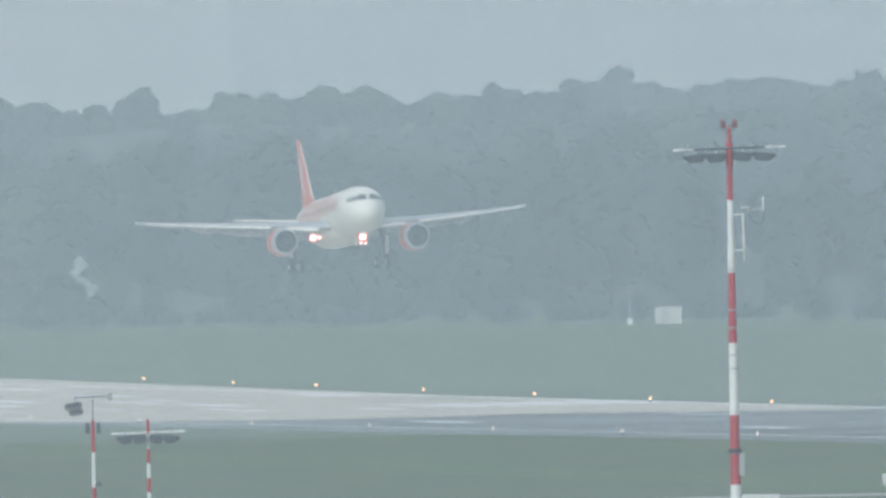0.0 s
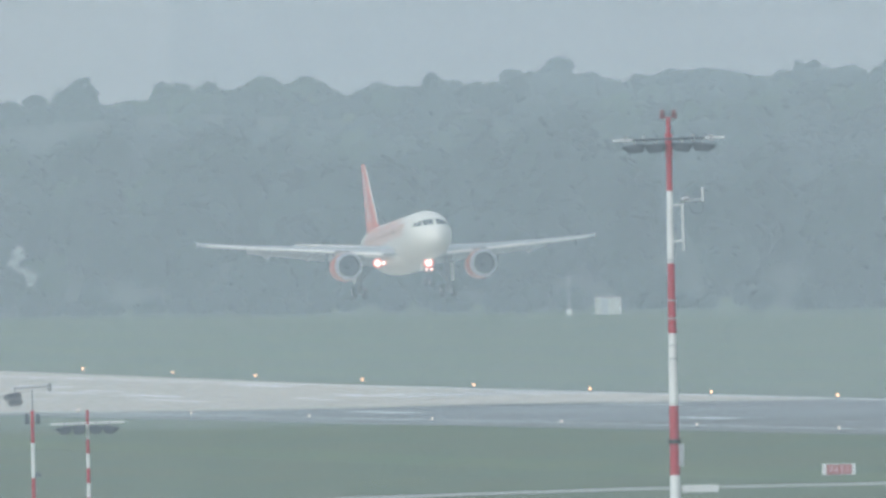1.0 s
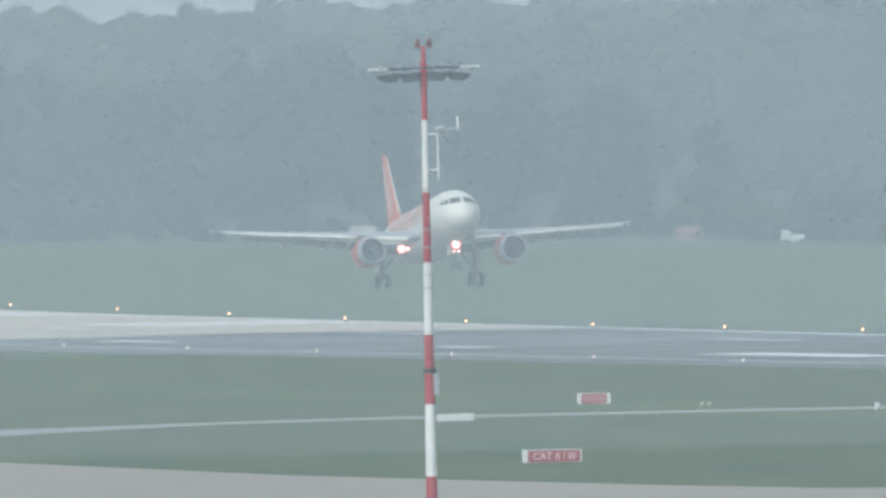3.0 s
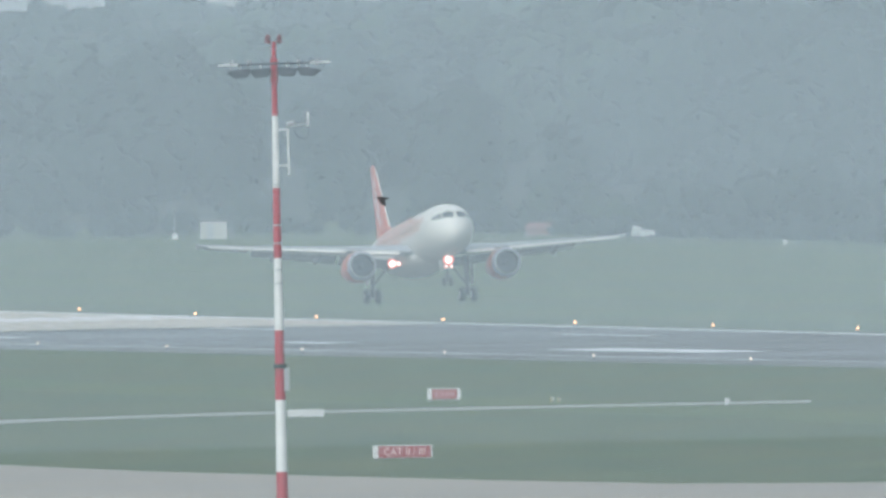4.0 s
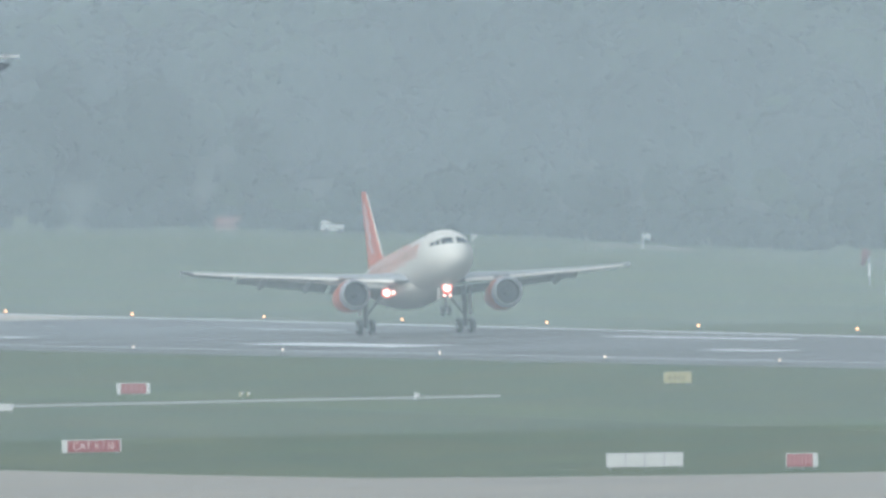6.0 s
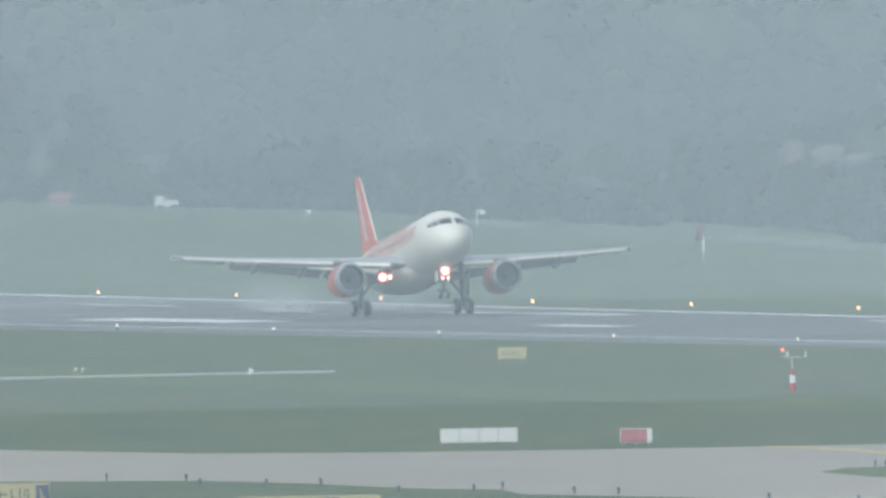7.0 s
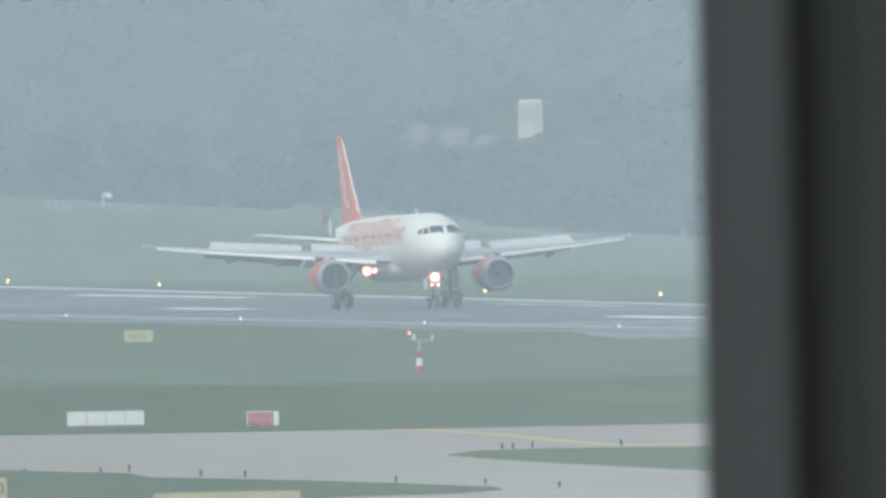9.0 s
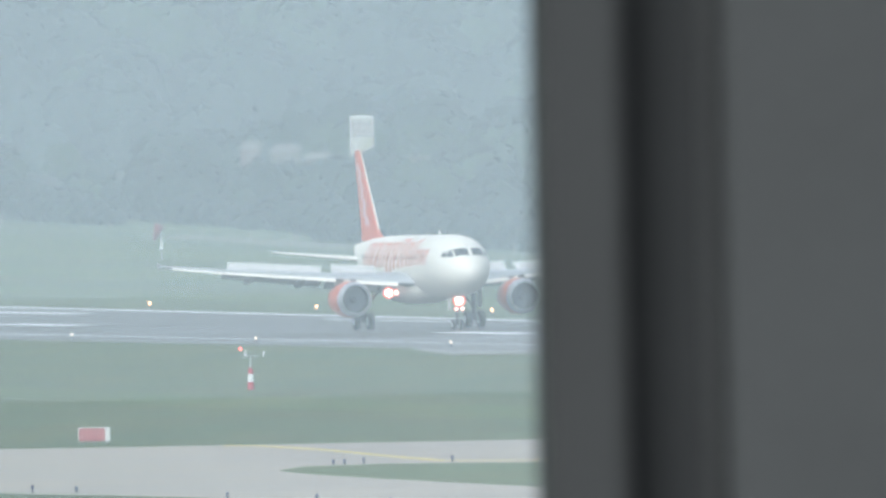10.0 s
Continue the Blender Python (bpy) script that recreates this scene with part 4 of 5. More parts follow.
def build_house(x, y, z, w, h, pitch, wall, roof):
    house = new("far_house")
    house.matrix_basis = pose(x, y, z)
    tagged(house, "pale far house with a pitched roof among trees", "house")
    part("wall", box(-w / 2, w / 2, -2, 2, 0, h), wall, house)
    bm = bmesh.new()
    vs = [bm.verts.new(p) for p in ((-w / 2 - 0.2, -2.2, h), (w / 2 + 0.2, -2.2, h), (w / 2 + 0.2, 2.2, h), (-w / 2 - 0.2, 2.2, h), (-w * 0.3, 0, h + pitch), (w * 0.5, 0, h + pitch))]
    for q in ((0, 1, 5, 4), (2, 3, 4, 5), (1, 2, 5), (3, 0, 4), (3, 2, 1, 0)):
        bm.faces.new([vs[i] for i in q])
    part("roof", bm, roof, house)
    for i in range(2):
        part("window", box(-w * 0.32 + i * w * 0.4, -w * 0.32 + i * w * 0.4 + 0.5, -2.03, -2.0, h - 1.0, h - 0.4), ROOFGREY, house)
    return house


TOWER_WALL = mat("cream_tower_render", (0.37, 0.355, 0.305), 0.85, vary=0.4, scale=0.9, fine=4)
TOWER_BAY = mat("yellowed_render", (0.33, 0.32, 0.23), 0.85, vary=0.2, scale=1.2)
TOWER_PANEL = mat("brown_window_board", (0.21, 0.185, 0.16), 0.8, vary=0.4, scale=2)
# Pink wall is darkened in the same way.
PINK_WALL = mat("darkened_pink_render", (0.13, 0.105, 0.1), 0.85, vary=0.25, scale=1.5)
build_hut()
build_tower()
first = build_house(60.45, 2998, 0.4, 2.0, 6.9, 0.9, PINK_WALL, FAR_WALL)
# Upright far before the house, placed to fit the camera's view.
part("pale_upright", box(-0.25, 0.3, -34, -33.6, 0, 5.7), FAR_WALL, first)
build_house(64.1, 3004, 0.4, 2.9, 6.6, 0.8, FAR_WALL, ROOFGREY)
build_house(67.4, 3004, 0.4, 2.6, 5.9, 0.6, FAR_WALL, FAR_WALL)


def build_shed():
    shed = new("red_shed")
    shed.matrix_basis = pose(-13.9, 3478, 0.2, 0, 0, 3)
    tagged(shed, "low dull red shed at the edge of the wood", "shed")
    part("wall", box(-3.4, 3.4, -1.3, 1.3, 0, 0.9), BRICKRED, shed)
    bm = bmesh.new()
    vs = [bm.verts.new(p) for p in ((-3.6, -1.5, 0.9), (3.6, -1.5, 0.9), (3.6, 1.5, 0.9), (-3.6, 1.5, 0.9), (-3.2, 0, 1.6), (3.2, 0, 1.6))]
    for q in ((0, 1, 5, 4), (2, 3, 4, 5), (1, 2, 5), (3, 0, 4), (3, 2, 1, 0)):
        bm.faces.new([vs[i] for i in q])
    part("roof", bm, BRICKRED, shed)
    part("door", box(-0.5, 0.5, -1.33, -1.302, 0.0, 0.85), ROOFGREY, shed)


def build_windsock():
    ob = new("windsock")
    ob.matrix_basis = pose(43.7, 2556, 0)
    tagged(ob, "dark red windsock hanging from a thin pole", "windsock")
    part("pole", rod((0, 0, 0), (0, 0, 3.0), 0.07, 0.05), GALV, ob, "grey pole")
    part("pole_sleeve", rod((0, 0, 0.9), (0, 0, 1.9), 0.1, 0.1), MASTWHITE, ob, "white pole sleeve")
    part("sock", rod((-0.15, 0, 3.1), (-0.6, 0, 1.7), 0.42, 0.2), SOCK, ob, smooth=True)


def build_marker(x, y, h, w, name, label, paint=MASTWHITE):
    ob = new(name)
    ob.matrix_basis = pose(x, y, 0)
    tagged(ob, label, "marker")
    part("post", rod((0, 0, 0), (0, 0, h), 0.07), paint, ob)
    if w:
        part("board", box(-w / 2, w / 2, -0.05, 0.05, h - w * 0.8, h, bevel=0.02, m=pose(0, 0, 0, 0, 20, 0) @ pose(h * 0.0, 0, 0)), SIGNWHITE, ob)


def build_van():
    van = new("white_van")
    van.matrix_basis = pose(-3.6, 3400, 0, 0, 0, 8)
    tagged(van, "small white service van parked by the wood", "van")
    part("body", box(-1.2, 1.4, -0.7, 0.7, 0.35, 1.1, bevel=0.12), SIGNWHITE, van)
    part("cab", box(-1.2, -0.1, -0.65, 0.65, 1.1, 1.6, bevel=0.15), SIGNWHITE, van)
    part("windscreen", box(-0.12, -0.08, -0.55, 0.55, 1.12, 1.45), PANE, van)
    for x in (-0.7, 0.9):
        part("wheel", rod((x, -0.75, 0.3), (x, 0.75, 0.3), 0.3), RUBBER, van)


build_windsock()
build_shed()
build_van()
for i in range(4):
    build_marker(22.9 + i * 0.85, 3024, 0.8 + 0.12 * (i % 2), 0, "marker_post", "short pale marker post at the field edge", FENCE)
rng = random.Random(8)
for i in range(18):
    s = 2480 + i * 55 + rng.uniform(-18, 18)
    x, y, _ = R(s, edge_n(s) - 7.7)
    build_marker(x, y, rng.uniform(0.6, 0.95), 0, "fence_post", "thin pale fence post at the field edge", FENCE)
build_marker(28.8, 3045, 1.75, 0.65, "marker_board", "white board on a short post at the field edge")
build_marker(3.0, 1795, 0.45, 0.3, "marker_board", "small white board beside the service road")
build_marker(-7.75, 1827.6, 0.32, 0.2, "marker_board", "tiny pale yellow marker beside the service road", SIGNYELLOW)
build_marker(-7.3, 1827.6, 0.3, 0.18, "marker_board", "tiny pale yellow marker beside the service road", SIGNYELLOW)
build_marker(12.0, 3230, 0.8, 0.5, "marker_board", "small white board at the field edge")


# ---- far ridge and its mast, deep in the haze ----
def build_far_hill():
    bm = bmesh.new()
    rows = []
    for i in range(90):
        x = -420 + i * 9.5
        top = 40.5 - 0.00021 * (x + 95) ** 2 + 0.6 * math.sin(x * 0.12) + 0.4 * math.sin(x * 0.31 + 2)
        rows.append([bm.verts.new((x, y, z)) for y, z in ((6150, 20), (6380, 20 + (top - 20) * 0.7), (6500, top), (6900, 19))])
    for a, c in zip(rows, rows[1:]):
        for j in range(3):
            bm.faces.new((a[j], c[j], c[j + 1], a[j + 1]))
    tagged(part("far_hill", bm, LEAF, smooth=True), "wooded ridge far off, almost lost in haze", "hill", kind="structure")
    mast = new("radio_mast")
    mast.matrix_basis = pose(-179.8, 6500, 36)
    tagged(mast, "slender red and white radio mast on the far ridge", "mast")
    for i in range(5):
        part("section", rod((0, 0, 2 * i), (0, 0, 2 * i + 2), 0.34 - 0.04 * i), (RED, MASTWHITE)[i % 2], mast)


build_far_hill()


# ---- woods ----
def leaf_cloud(centres, material, name, label, per=430, seed=3):
    """Many crowns of small leaf clumps, as one mesh; centres: x, y, base z, height, radius."""
    rng = np.random.default_rng(seed)
    allv, alln = [], []
    for x, y, z, h, r in centres:
        k = per
        lumps = rng.normal(size=(7, 3))
        lumps /= np.linalg.norm(lumps, axis=1)[:, None]
        pick = rng.integers(0, 7, k)
        d = rng.normal(size=(k, 3))
        d /= np.linalg.norm(d, axis=1)[:, None]
        p = lumps[pick] * 0.55 + d * rng.uniform(0.38, 0.55, (k, 1))
        p = p * np.array([r, r, h * 0.46]) + np.array([x, y, z + h * 0.52])
        out = (p - np.array([x, y, z + h * 0.45])) / np.array([r, r, h * 0.46])
        out = out / np.linalg.norm(out, axis=1)[:, None]
        soft = out * 0.6 + np.array([0, 0, 0.5]) + d * 0.1 + rng.normal(size=(k, 3)) * 0.03
        alln.append(np.repeat(soft / np.linalg.norm(soft, axis=1)[:, None], 4, axis=0))
        out = out + rng.normal(size=(k, 3)) * 0.35
        a = np.cross(out, rng.normal(size=(k, 3)))
        a /= np.linalg.norm(a, axis=1)[:, None]
        b = np.cross(out, a)
        b /= np.linalg.norm(b, axis=1)[:, None]
        size = rng.uniform(0.45, 1.1, (k, 1)) * (r / 4.0)
        a, b = a * size, b * size
        allv.append(np.stack([p - a - b * 0.6, p + a * 0.7 - b, p + a + b * 0.7, p - a * 0.6 + b], axis=1).reshape(-1, 3))
    v = np.concatenate(allv)
    n = len(v) // 4
    me = bpy.data.meshes.new(name)
    me.vertices.add(len(v))
    me.vertices.foreach_set("co", v.astype(np.float32).ravel())
    me.loops.add(len(v))
    me.loops.foreach_set("vertex_index", np.arange(len(v), dtype=np.int32))
    me.polygons.add(n)
    me.polygons.foreach_set("loop_start", np.arange(0, len(v), 4, dtype=np.int32))
    me.materials.append(material)
    me.update(calc_edges=True)
    me.validate()
    # leaves are lit as the rounded crown that they make up
    me.normals_split_custom_set_from_vertices(np.concatenate(alln).astype(np.float32))
    return tagged(put(name, me), label, "trees", kind="stuff")


def build_woods():
    rng = random.Random(5)
    centres = []
    while len(centres) < 1900:
        d = rng.uniform(2450, 4750)
        a = radians(rng.uniform(-2.6, 2.75))
        x, y = d * math.sin(a), d * math.cos(a)
        s, n = x * AX[0] + y * AX[1], x * AX[1] - y * AX[0]
        over = n - edge_n(s)
        if over < 4 or (over > 500 and d < 4400 and rng.random() < 0.4):
            continue
        lump = 0.8 + 0.45 * noise.noise((x / 22, y / 90, 0.3)) + 0.2 * noise.noise((x / 9, y / 40, 5.3))
        h = min(4.5 + over * 0.09, 14.5) * rng.uniform(0.85, 1.15) * (lump + 0.1)
        if d > 4430:
            h *= 0.42
        elif d > 3900:
            h *= 0.72
        centres.append((x, y, terrain(x, y) - 0.3, h, min(h * rng.uniform(0.38, 0.55), 5.0)))
    for i in range(90):
        x = -235 + i * 4.2 + rng.uniform(-1, 1)
        h = 4.4 + 1.3 * noise.noise((x / 18, 0.5, 2.2)) + rng.uniform(-0.3, 0.3)
        centres.append((x, 4600 + rng.uniform(-15, 15), terrain(x, 4600) - 0.4, h, rng.uniform(2.6, 4.4)))
    light = [c for c in centres if noise.noise((c[0] / 16, c[1] / 130, 7.7)) + 0.5 * noise.noise((c[0] / 60, c[1] / 300, 1.7)) > 0.2]
    dark = [c for c in centres if c not in light]
    leaf_cloud(dark, LEAF, "woodland", "hazy green woodland covering the far slope")
    leaf_cloud(light, YOUNG_LEAF, "young_woodland", "lighter young trees scattered through the woodland", seed=4)
    hedge = []
    for i in range(44):
        s = 2655 - i * 4.4
        x, y, _ = R(s, edge_n(s) - 5.6 + rng.uniform(-0.5, 0.5))
        hedge.append((x, y, -0.1, rng.uniform(2.6, 3.9), rng.uniform(1.3, 1.9)))
    leaf_cloud(hedge, HEDGE, "hedge", "dark dense hedge along the field edge", 420, 9)
    copse = [(50 + i * 1.9 + rng.uniform(-0.8, 0.8), 2955 + rng.uniform(-20, 20), 0.2, rng.uniform(5.8, 7.2), rng.uniform(2.0, 2.8)) for i in range(34)]
    leaf_cloud(copse, LEAF, "copse", "green copse of low trees before the tower", 460, 15)
    screen = [(54 + i * 0.9, 2978 + rng.uniform(-4, 4), 0.2, rng.uniform(5.1, 5.75), rng.uniform(1.5, 2.0)) for i in range(42)]
    leaf_cloud(screen, LEAF, "tree_row", "close row of trees below the tower and houses", 420, 16)
    leaf_cloud([(73.9, 3004, 5.2, 5.2, 1.25), (75.0, 3006, 5.0, 4.6, 0.9)], YOUNG_LEAF, "tall_tree", "pale yellow-green tree crown beside the white tower", 420, 17)
    low = []
    for i in range(380):
        s = 2450 + 1950 * i / 380
        p = R(s, edge_n(s) + rng.uniform(2, 6))
        low.append((p[0], p[1], -0.2, rng.uniform(2.2, 3.9), rng.uniform(1.4, 2.3)))
    for i in range(120):
        s = 2880 + 405 * i / 120 + rng.uniform(-2, 2)
        p = R(s, edge_n(s) - 4.8 + rng.uniform(-0.6, 0.6))
        low.append((p[0], p[1], -0.15, rng.uniform(2.2, 3.1) + 0.9 * noise.noise((s / 40, 3.1, 0.2)), rng.uniform(1.2, 1.9)))
    leaf_cloud(low, HEDGE, "scrub", "dark scrub in front of the woodland", 300, 12)
    # Unidentified light streak on the slope, built from pale leaf clumps.
    streak = []
    for i in range(16):
        u = i / 15
        streak.append((-130.3 + 1.2 * math.sin(u * 7 + 0.6) - 1.5 * (u > 0.8), 3690, 3.9 + 4.2 * u, 1.2, 0.8))
    leaf_cloud(streak, STREAK_PALE, "pale_streak", "pale leaf clumps standing in for a winding light streak on the slope", 34, 21)


STREAK_PALE = mat("pale_streak_clumps", (0.33, 0.35, 0.34), 0.8, vary=0.2, scale=0.5)
build_woods()


# ---- parked regional jet at the apron ----
def build_parked_jet():
    jet = new("parked_jet")
    jet.matrix_basis = pose(-40.2, 1279, 0, 0, 0, 90)
    tagged(jet, "parked white regional jet with a dark T-shaped tail", "airplane")
    v, f = lathe([(20, 0.03), (19.6, 0.5), (18, 1.1), (16.5, 1.27), (6, 1.27), (0, 0.75), (-3.5, 0.1)], 28)
    soft_part("fuselage", ([(x, y, z + 2.2 + max(0, 4 - x) * 0.08) for x, y, z in v], f), WHITE, jet)
    soft_part("fin", loft([(2.6, 0, 3.2, 3.8, 0.1, 0), (0.0, 0, 5.45, 2.7, 0.1, 0)], True), GREY, jet)
    bv, bf = lathe([(0.9, 0.02), (0.5, 0.16), (-1.5, 0.18), (-2.6, 0.02)], 14)
    soft_part("tail_bullet", ([(x, y, z + 5.47) for x, y, z in bv], bf), WHITE, jet)
    for side in (1, -1):
        vv, ff = loft([(0.2, 0.0, 5.45, 2.4, 0.09, 0), (-1.1, 3.1, 5.4, 1.2, 0.09, 0)])
        soft_part("tailplane", ([(x, y * side, z) for x, y, z in vv], ff), BLUEGREY, jet, "dark tail plane")
        nv, nf = lathe([(5.2, 0.32), (5.3, 0.37), (4.8, 0.43), (3.2, 0.43), (1.7, 0.32), (1.6, 0.27), (2.1, 0.24)], 24)
        soft_part("engine", ([(x, y + 1.42 * side, z + 3.2) for x, y, z in nv], nf), WHITE, jet, "white engine pod")
        soft_part("pylon", ([(x, y, z) for x, y, z in loft([(4.4, 0.8 * side, 3.15, 1.8, 0.12, 0), (4.4, 1.3 * side, 3.2, 1.8, 0.12, 0)])[0]], loft([(0, 0, 0, 1, 0.1, 0), (0, 1, 0, 1, 0.1, 0)])[1]), WHITE, jet)
        wv, wf = loft([(11, 0.6, 1.5, 4.6, 0.12, 0), (6.2, 10.4, 2.0, 1.3, 0.1, 0)])
        soft_part("wing", ([(x, y * side, z) for x, y, z in wv], wf), GREY, jet)
        part("main_gear", rod((7.5, 1.6 * side, 0.2), (7.5, 1.6 * side, 1.6), 0.1), GALV, jet)
        part("wheel", rod((7.5, 1.4 * side, 0.4), (7.5, 1.8 * side, 0.4), 0.4), RUBBER, jet)
    part("nose_gear", rod((18, 0, 0.2), (18, 0, 1.4), 0.08), GALV, jet)
    part("wheel", rod((18, -0.25, 0.25), (18, 0.25, 0.25), 0.25), RUBBER, jet)


build_parked_jet()


def build_service_truck():
    truck = new("service_truck")
    truck.matrix_basis = pose(-37.4, 1262, 0)
    tagged(truck, "red apron service truck parked behind the white jet", "truck")
    part("chassis", box(-0.85, 0.85, -2.6, 2.6, 0.45, 0.75, bevel=0.03), BLACK, truck)
    part("body", box(-0.98, 0.98, -2.6, 0.9, 0.75, 3.42, bevel=0.06), RED, truck, "red box body")
    part("rear_shutter", box(-0.8, 0.8, -2.63, -2.605, 0.95, 3.1, bevel=0.01), GALV, truck, "grey roller shutter")
    part("cab", box(-0.95, 0.95, 1.0, 2.6, 0.75, 2.6, bevel=0.12), RED, truck, "red cab")
    part("windscreen", box(-0.8, 0.8, 2.57, 2.61, 1.6, 2.35, bevel=0.01), PANE, truck)
    part("beacon", rod((0.84, -2.0, 3.42), (0.84, -2.0, 3.66), 0.09, 0.06), LAMPBODY, truck, "dark warning beacon")
    for x in (-0.8, 0.8):
        for y in (-1.6, 1.7):
            v, f = lathe([(-0.14, 0.02), (-0.14, 0.38), (-0.08, 0.45), (0.08, 0.45), (0.14, 0.38), (0.14, 0.02)], 18)
            soft_part("wheel", (v, f), RUBBER, truck, m=pose(x, y, 0.45))


build_service_truck()


# ---- bird ----
def build_bird():
    bird = new("bird")
    tagged(bird, "small dark bird in fast level flight", "bird")
    v, f = lathe([(0.08, 0.002), (0.06, 0.014), (0.02, 0.022), (-0.04, 0.016), (-0.1, 0.006)], 12)
    soft_part("body", (v, f), BLACK, bird)
    outline = ((0.035, 0), (0.03, 0.07), (-0.01, 0.125), (-0.055, 0.15), (-0.045, 0.06), (-0.035, 0))
    for side in (1, -1):
        top = [(x, y * side, 0.008 * (1 - y / 0.15)) for x, y in outline]
        low = [(x, y * side, -0.002 - 0.004 * (1 - y / 0.15)) for x, y in outline]
        k = len(top)
        faces = [tuple(range(k)), tuple(range(2 * k - 1, k - 1, -1))] + [(a, (a + 1) % k, k + (a + 1) % k, k + a) for a in range(k)]
        BIRD_WINGS.append((soft_part("wing", (top + low, faces), BLACK, bird), side))
    return bird


BIRD_WINGS = []
bird = build_bird()


# ---- tyre smoke left behind at touchdown: thin rigid puffs that drift ----
def build_smoke():
    rng = random.Random(11)
    thin = smoke_mat("tyre_smoke", 0.5, 2.3)
    for i in range(5):
        long, high, verts, faces = 36.0, 2.3, [], []
        for a in range(15):
            for h in range(5):
                x = long * (a / 14 - 0.5)
                verts.append((x, 0.2 * math.sin(a * 0.5 + i) + 0.12 * h * math.sin(i + a * 0.4), high * h / 4 * (1 - 0.6 * (abs(a / 7 - 1)) ** 3)))
        for a in range(14):
            for h in range(4):
                q = a * 5 + h
                faces.append((q, q + 5, q + 6, q + 1))
        puff = put("tyre_smoke", mesh_of("tyre_smoke", verts, faces, thin))
        tagged(puff, "thin pale puff of tyre smoke above the runway", "smoke", "tyre smoke puffs", "stuff")
        PUFFS.append((puff, (2137, 2130, 2142, 2118, 2134)[i], (448.6, 449.2, 450.0, 456.0, 456.6)[i], 0.03))


PUFFS = []
build_smoke()


# ---- viewing deck where the camera stands, with its window post ----
def build_deck():
    deck = part("viewing_deck", box(-9, 9, -8, 6.6, 19.6, 19.9), CONCRETE)
    tagged(deck, "concrete viewing deck of the terminal", "deck", kind="structure")
    wall = part("wall_terminal", box(-9, 9, -8, 6.5, -0.2, 19.6), RENDER_WALL)
    tagged(wall, "plain terminal wall below the deck", "wall", kind="structure")
    post = new("window_post")
    post.matrix_basis = pose(0.1802, 6.0, 19.9)
    tagged(post, "metal window post coloured dark for indoor shade, with a black gasket", "window frame")
    part("outer_profile", box(0, 0.0166, 0.0, 0.08, 0, 3.2, bevel=0.002), FRAME, post, "metal profile coloured dark for indoor shade")
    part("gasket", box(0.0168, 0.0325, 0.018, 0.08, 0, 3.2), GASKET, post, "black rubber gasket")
    # Strip added as a grey step in the groove's shading gradient.
    part("shading_step", box(0.0326, 0.0368, 0.012, 0.08, 0, 3.2, bevel=0.0015), FRAME, post, "dark strip added for the soft shading beside the gasket")
    part("inner_profile", box(0.037, 0.14, 0.0, 0.08, 0, 3.2, bevel=0.002), FRAME_LIGHT, post, "lighter metal profile, still darkened for indoor shade")
    beam = part("window_head", box(-9, 9, 5.95, 6.12, 23.1, 23.3), FRAME)
    tagged(beam, "grey metal window head beam", "window frame", kind="structure")


# Indoor shade is put into this grey too.
FRAME_LIGHT = mat("shaded_grey_frame", (0.0305, 0.0335, 0.034), 0.55, 0.1, vary=0.12, scale=20, fine=200)
build_deck()


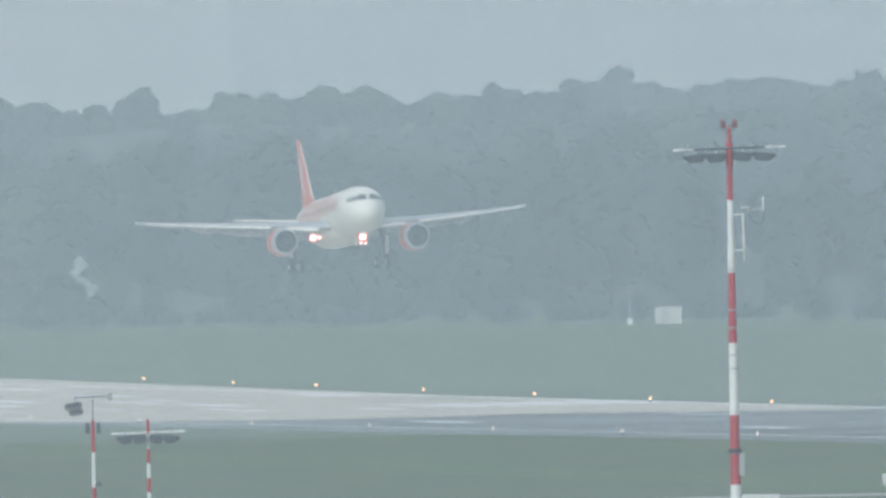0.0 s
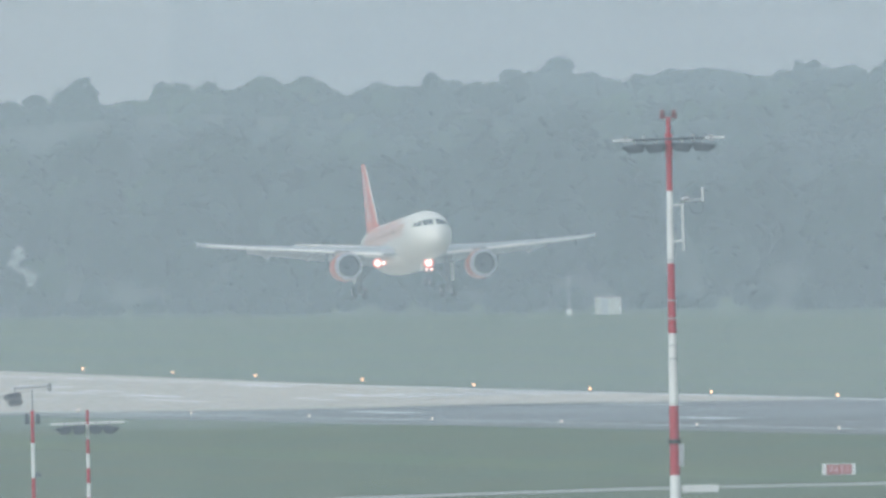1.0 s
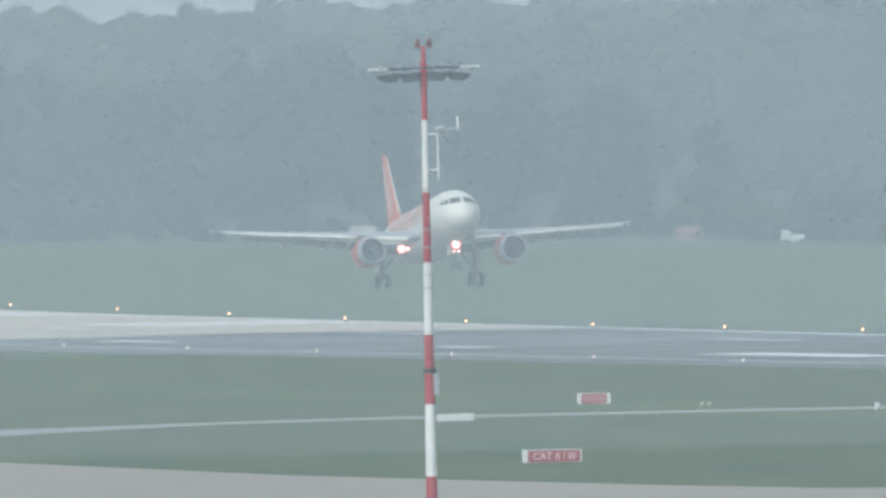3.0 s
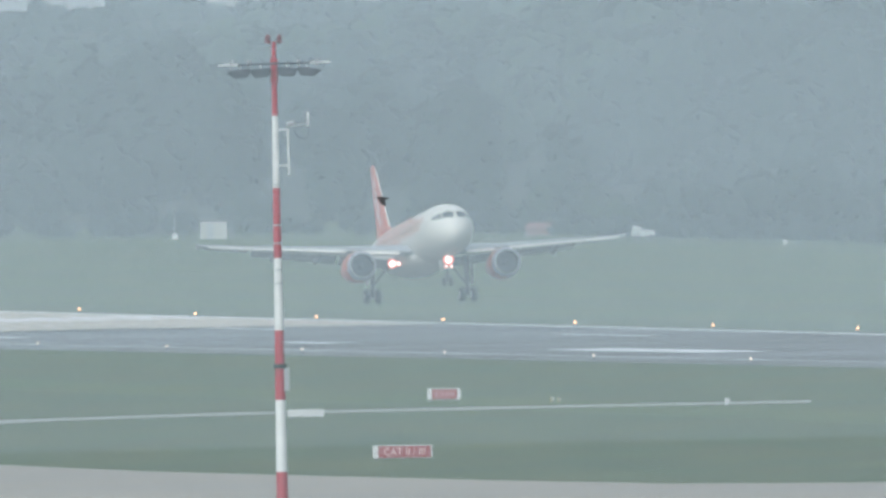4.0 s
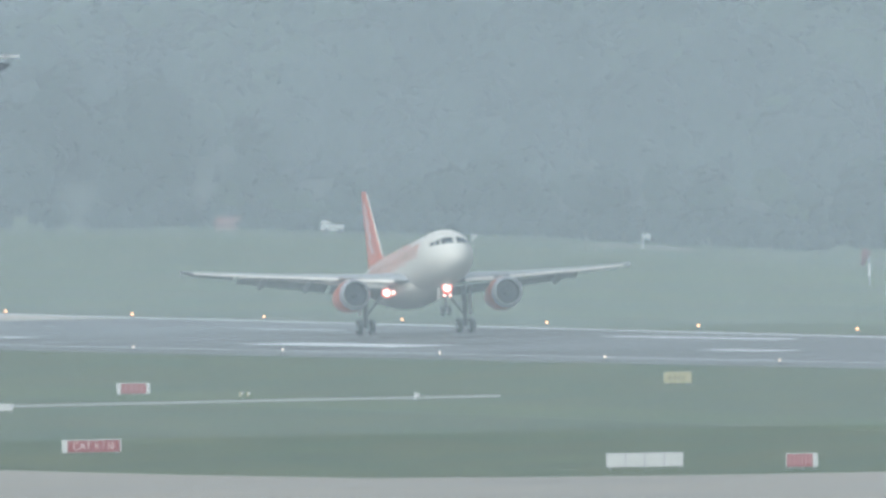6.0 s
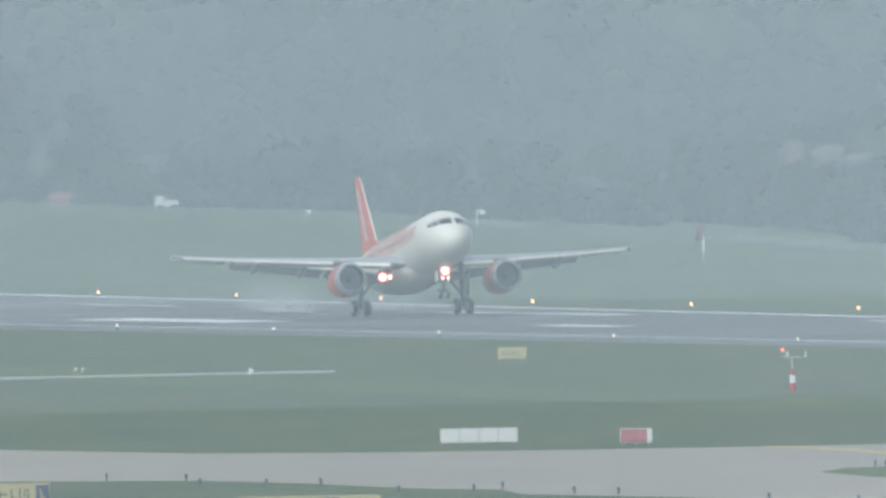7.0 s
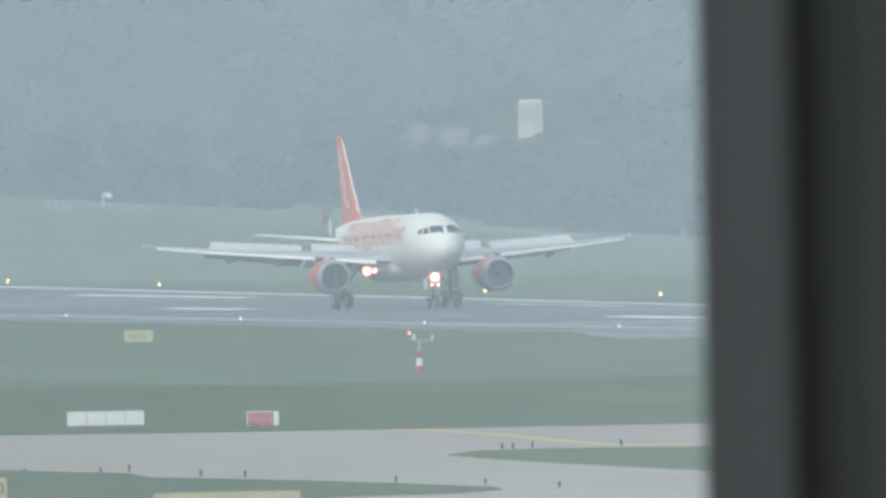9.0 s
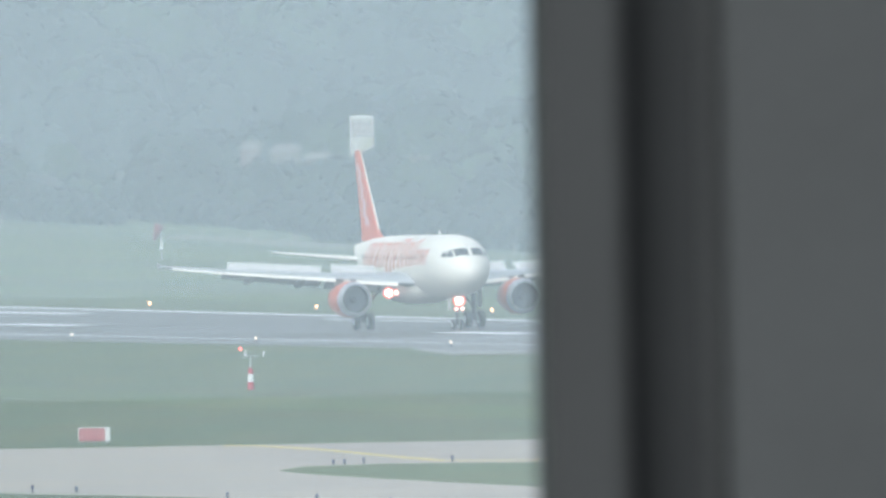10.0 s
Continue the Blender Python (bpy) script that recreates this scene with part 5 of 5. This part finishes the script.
# ---- everything that moves ----
def motions():
    # seconds, place along the runway, height of the wheels, pitch, bank, leg extension, wing flex
    rows = [
        (0, 2498.7, 11.2, 3.5, 1.5, 0.65, 1.4), (0.5, 2469.2, 9.67, 4.1, 1.5, 0.65, 1.4), (1, 2439.9, 8.19, 3.6, 0.3, 0.65, 1.4), (1.5, 2410.4, 6.85, 3.8, 0.5, 0.65, 1.4),
        (2, 2380.4, 5.39, 4.7, 0.5, 0.65, 1.4), (2.2, 2368.6, 5.08, 5, 0.4, 0.65, 1.4), (3.5, 2292, 2.76, 6.2, 0, 0.65, 1.4), (4, 2263.5, 2.29, 5.6, 0.3, 0.65, 1.4),
        (4.5, 2234.4, 1.86, 5, 0, 0.65, 1.4), (5, 2204.9, 1.33, 5, 0, 0.65, 1.4), (5.5, 2176.1, 0.67, 5.6, -0.4, 0.65, 1.5), (6.1, 2141.3, 0, 6.1, 0, 0.6, 1.7),
        (7, 2089.8, 0, 6.8, 0, 0.27, 1.8), (7.5, 2060.8, 0, 5.8, 0, 0.27, 1.6), (8, 2031.7, 0, 4.4, 0, 0.16, 1.0), (8.5, 2002.5, 0, 3.1, 0, 0.33, 0.8),
        (9, 1973.3, 0, 1.1, 0, 0.34, 0.6), (9.5, 1944.3, 0, 0.5, 0, 0.28, 0.7), (10, 1916.2, 0, 0.4, 0, 0.25, 0.6),
    ]
    walk(airliner, [(t, pose(*R(s, 449.1, z + ext + 0.03), roll, -pitch, RZ)) for t, s, z, pitch, roll, ext, flex in rows])
    for gear, side in LEGS:
        walk(gear, [(r[0], pose(0, 3.795 * side, -r[5])) for r in rows])
    walk(NOSE_LEG[0], [(t, pose(11.04, 0, z)) for t, z in ((0, -0.38), (8.4, -0.38), (9.0, -0.5), (9.5, -0.38), (10, -0.33))])
    for wing, side in WINGS:
        root = Matrix.Translation((0, 1.0 * side, 2.85))
        walk(wing, [(r[0], root @ pose(0, 0, 0, r[6] * side, 0, 0) @ root.inverted()) for r in rows])
    for sp, base, side in SPOILERS:
        walk(sp, [(t, base @ pose(0, 0, 0, 0, a * side, 0)) for t, a in ((0, -7), (7.9, -7), (8.2, 10), (8.5, 26), (8.8, 36), (10, 36))])
    for puff, s, n, z in PUFFS:
        born = max(6.1, 6.1 + (2156 - s) / 58.5) + 0.1
        walk(puff, [(0, pose(*R(s, n, -3.8), 0, 0, RZ)), (born, pose(*R(s, n, -3.8), 0, 0, RZ)), (born + 0.3, pose(*R(s, n, z), 0, 0, RZ)), (born + 1.3, pose(*R(s, n + 1, z), 0, 0, RZ)), (8.4, pose(*R(s - 2, n + 2, z - 1.5), 0, 0, RZ)), (9.0, pose(*R(s - 3, n + 3, z - 2.4), 0, 0, RZ)), (10, pose(*R(s - 3, n + 4, z - 2.6), 0, 0, RZ))])
    # five wing beats a second while it crosses the view
    beat = [0.0] + [2.8 + 0.04 * i for i in range(51)] + [10.0]
    for wing, side in BIRD_WINGS:
        walk(wing, [(t, pose(0, 0, 0.008, side * (-14 + 42 * math.cos(2 * math.pi * 5 * (t - 3.68))), 0, 0)) for t in beat])
    walk(bird, [(t, pose(0.557 - 8.98 * (t - 3.5), 400, 19.66 + 0.1 * math.sin(3 * t), 0, -4, 186)) for t in (0, 2, 3.2, 3.5, 3.8, 4.1, 4.4, 6, 8, 10)])


motions()
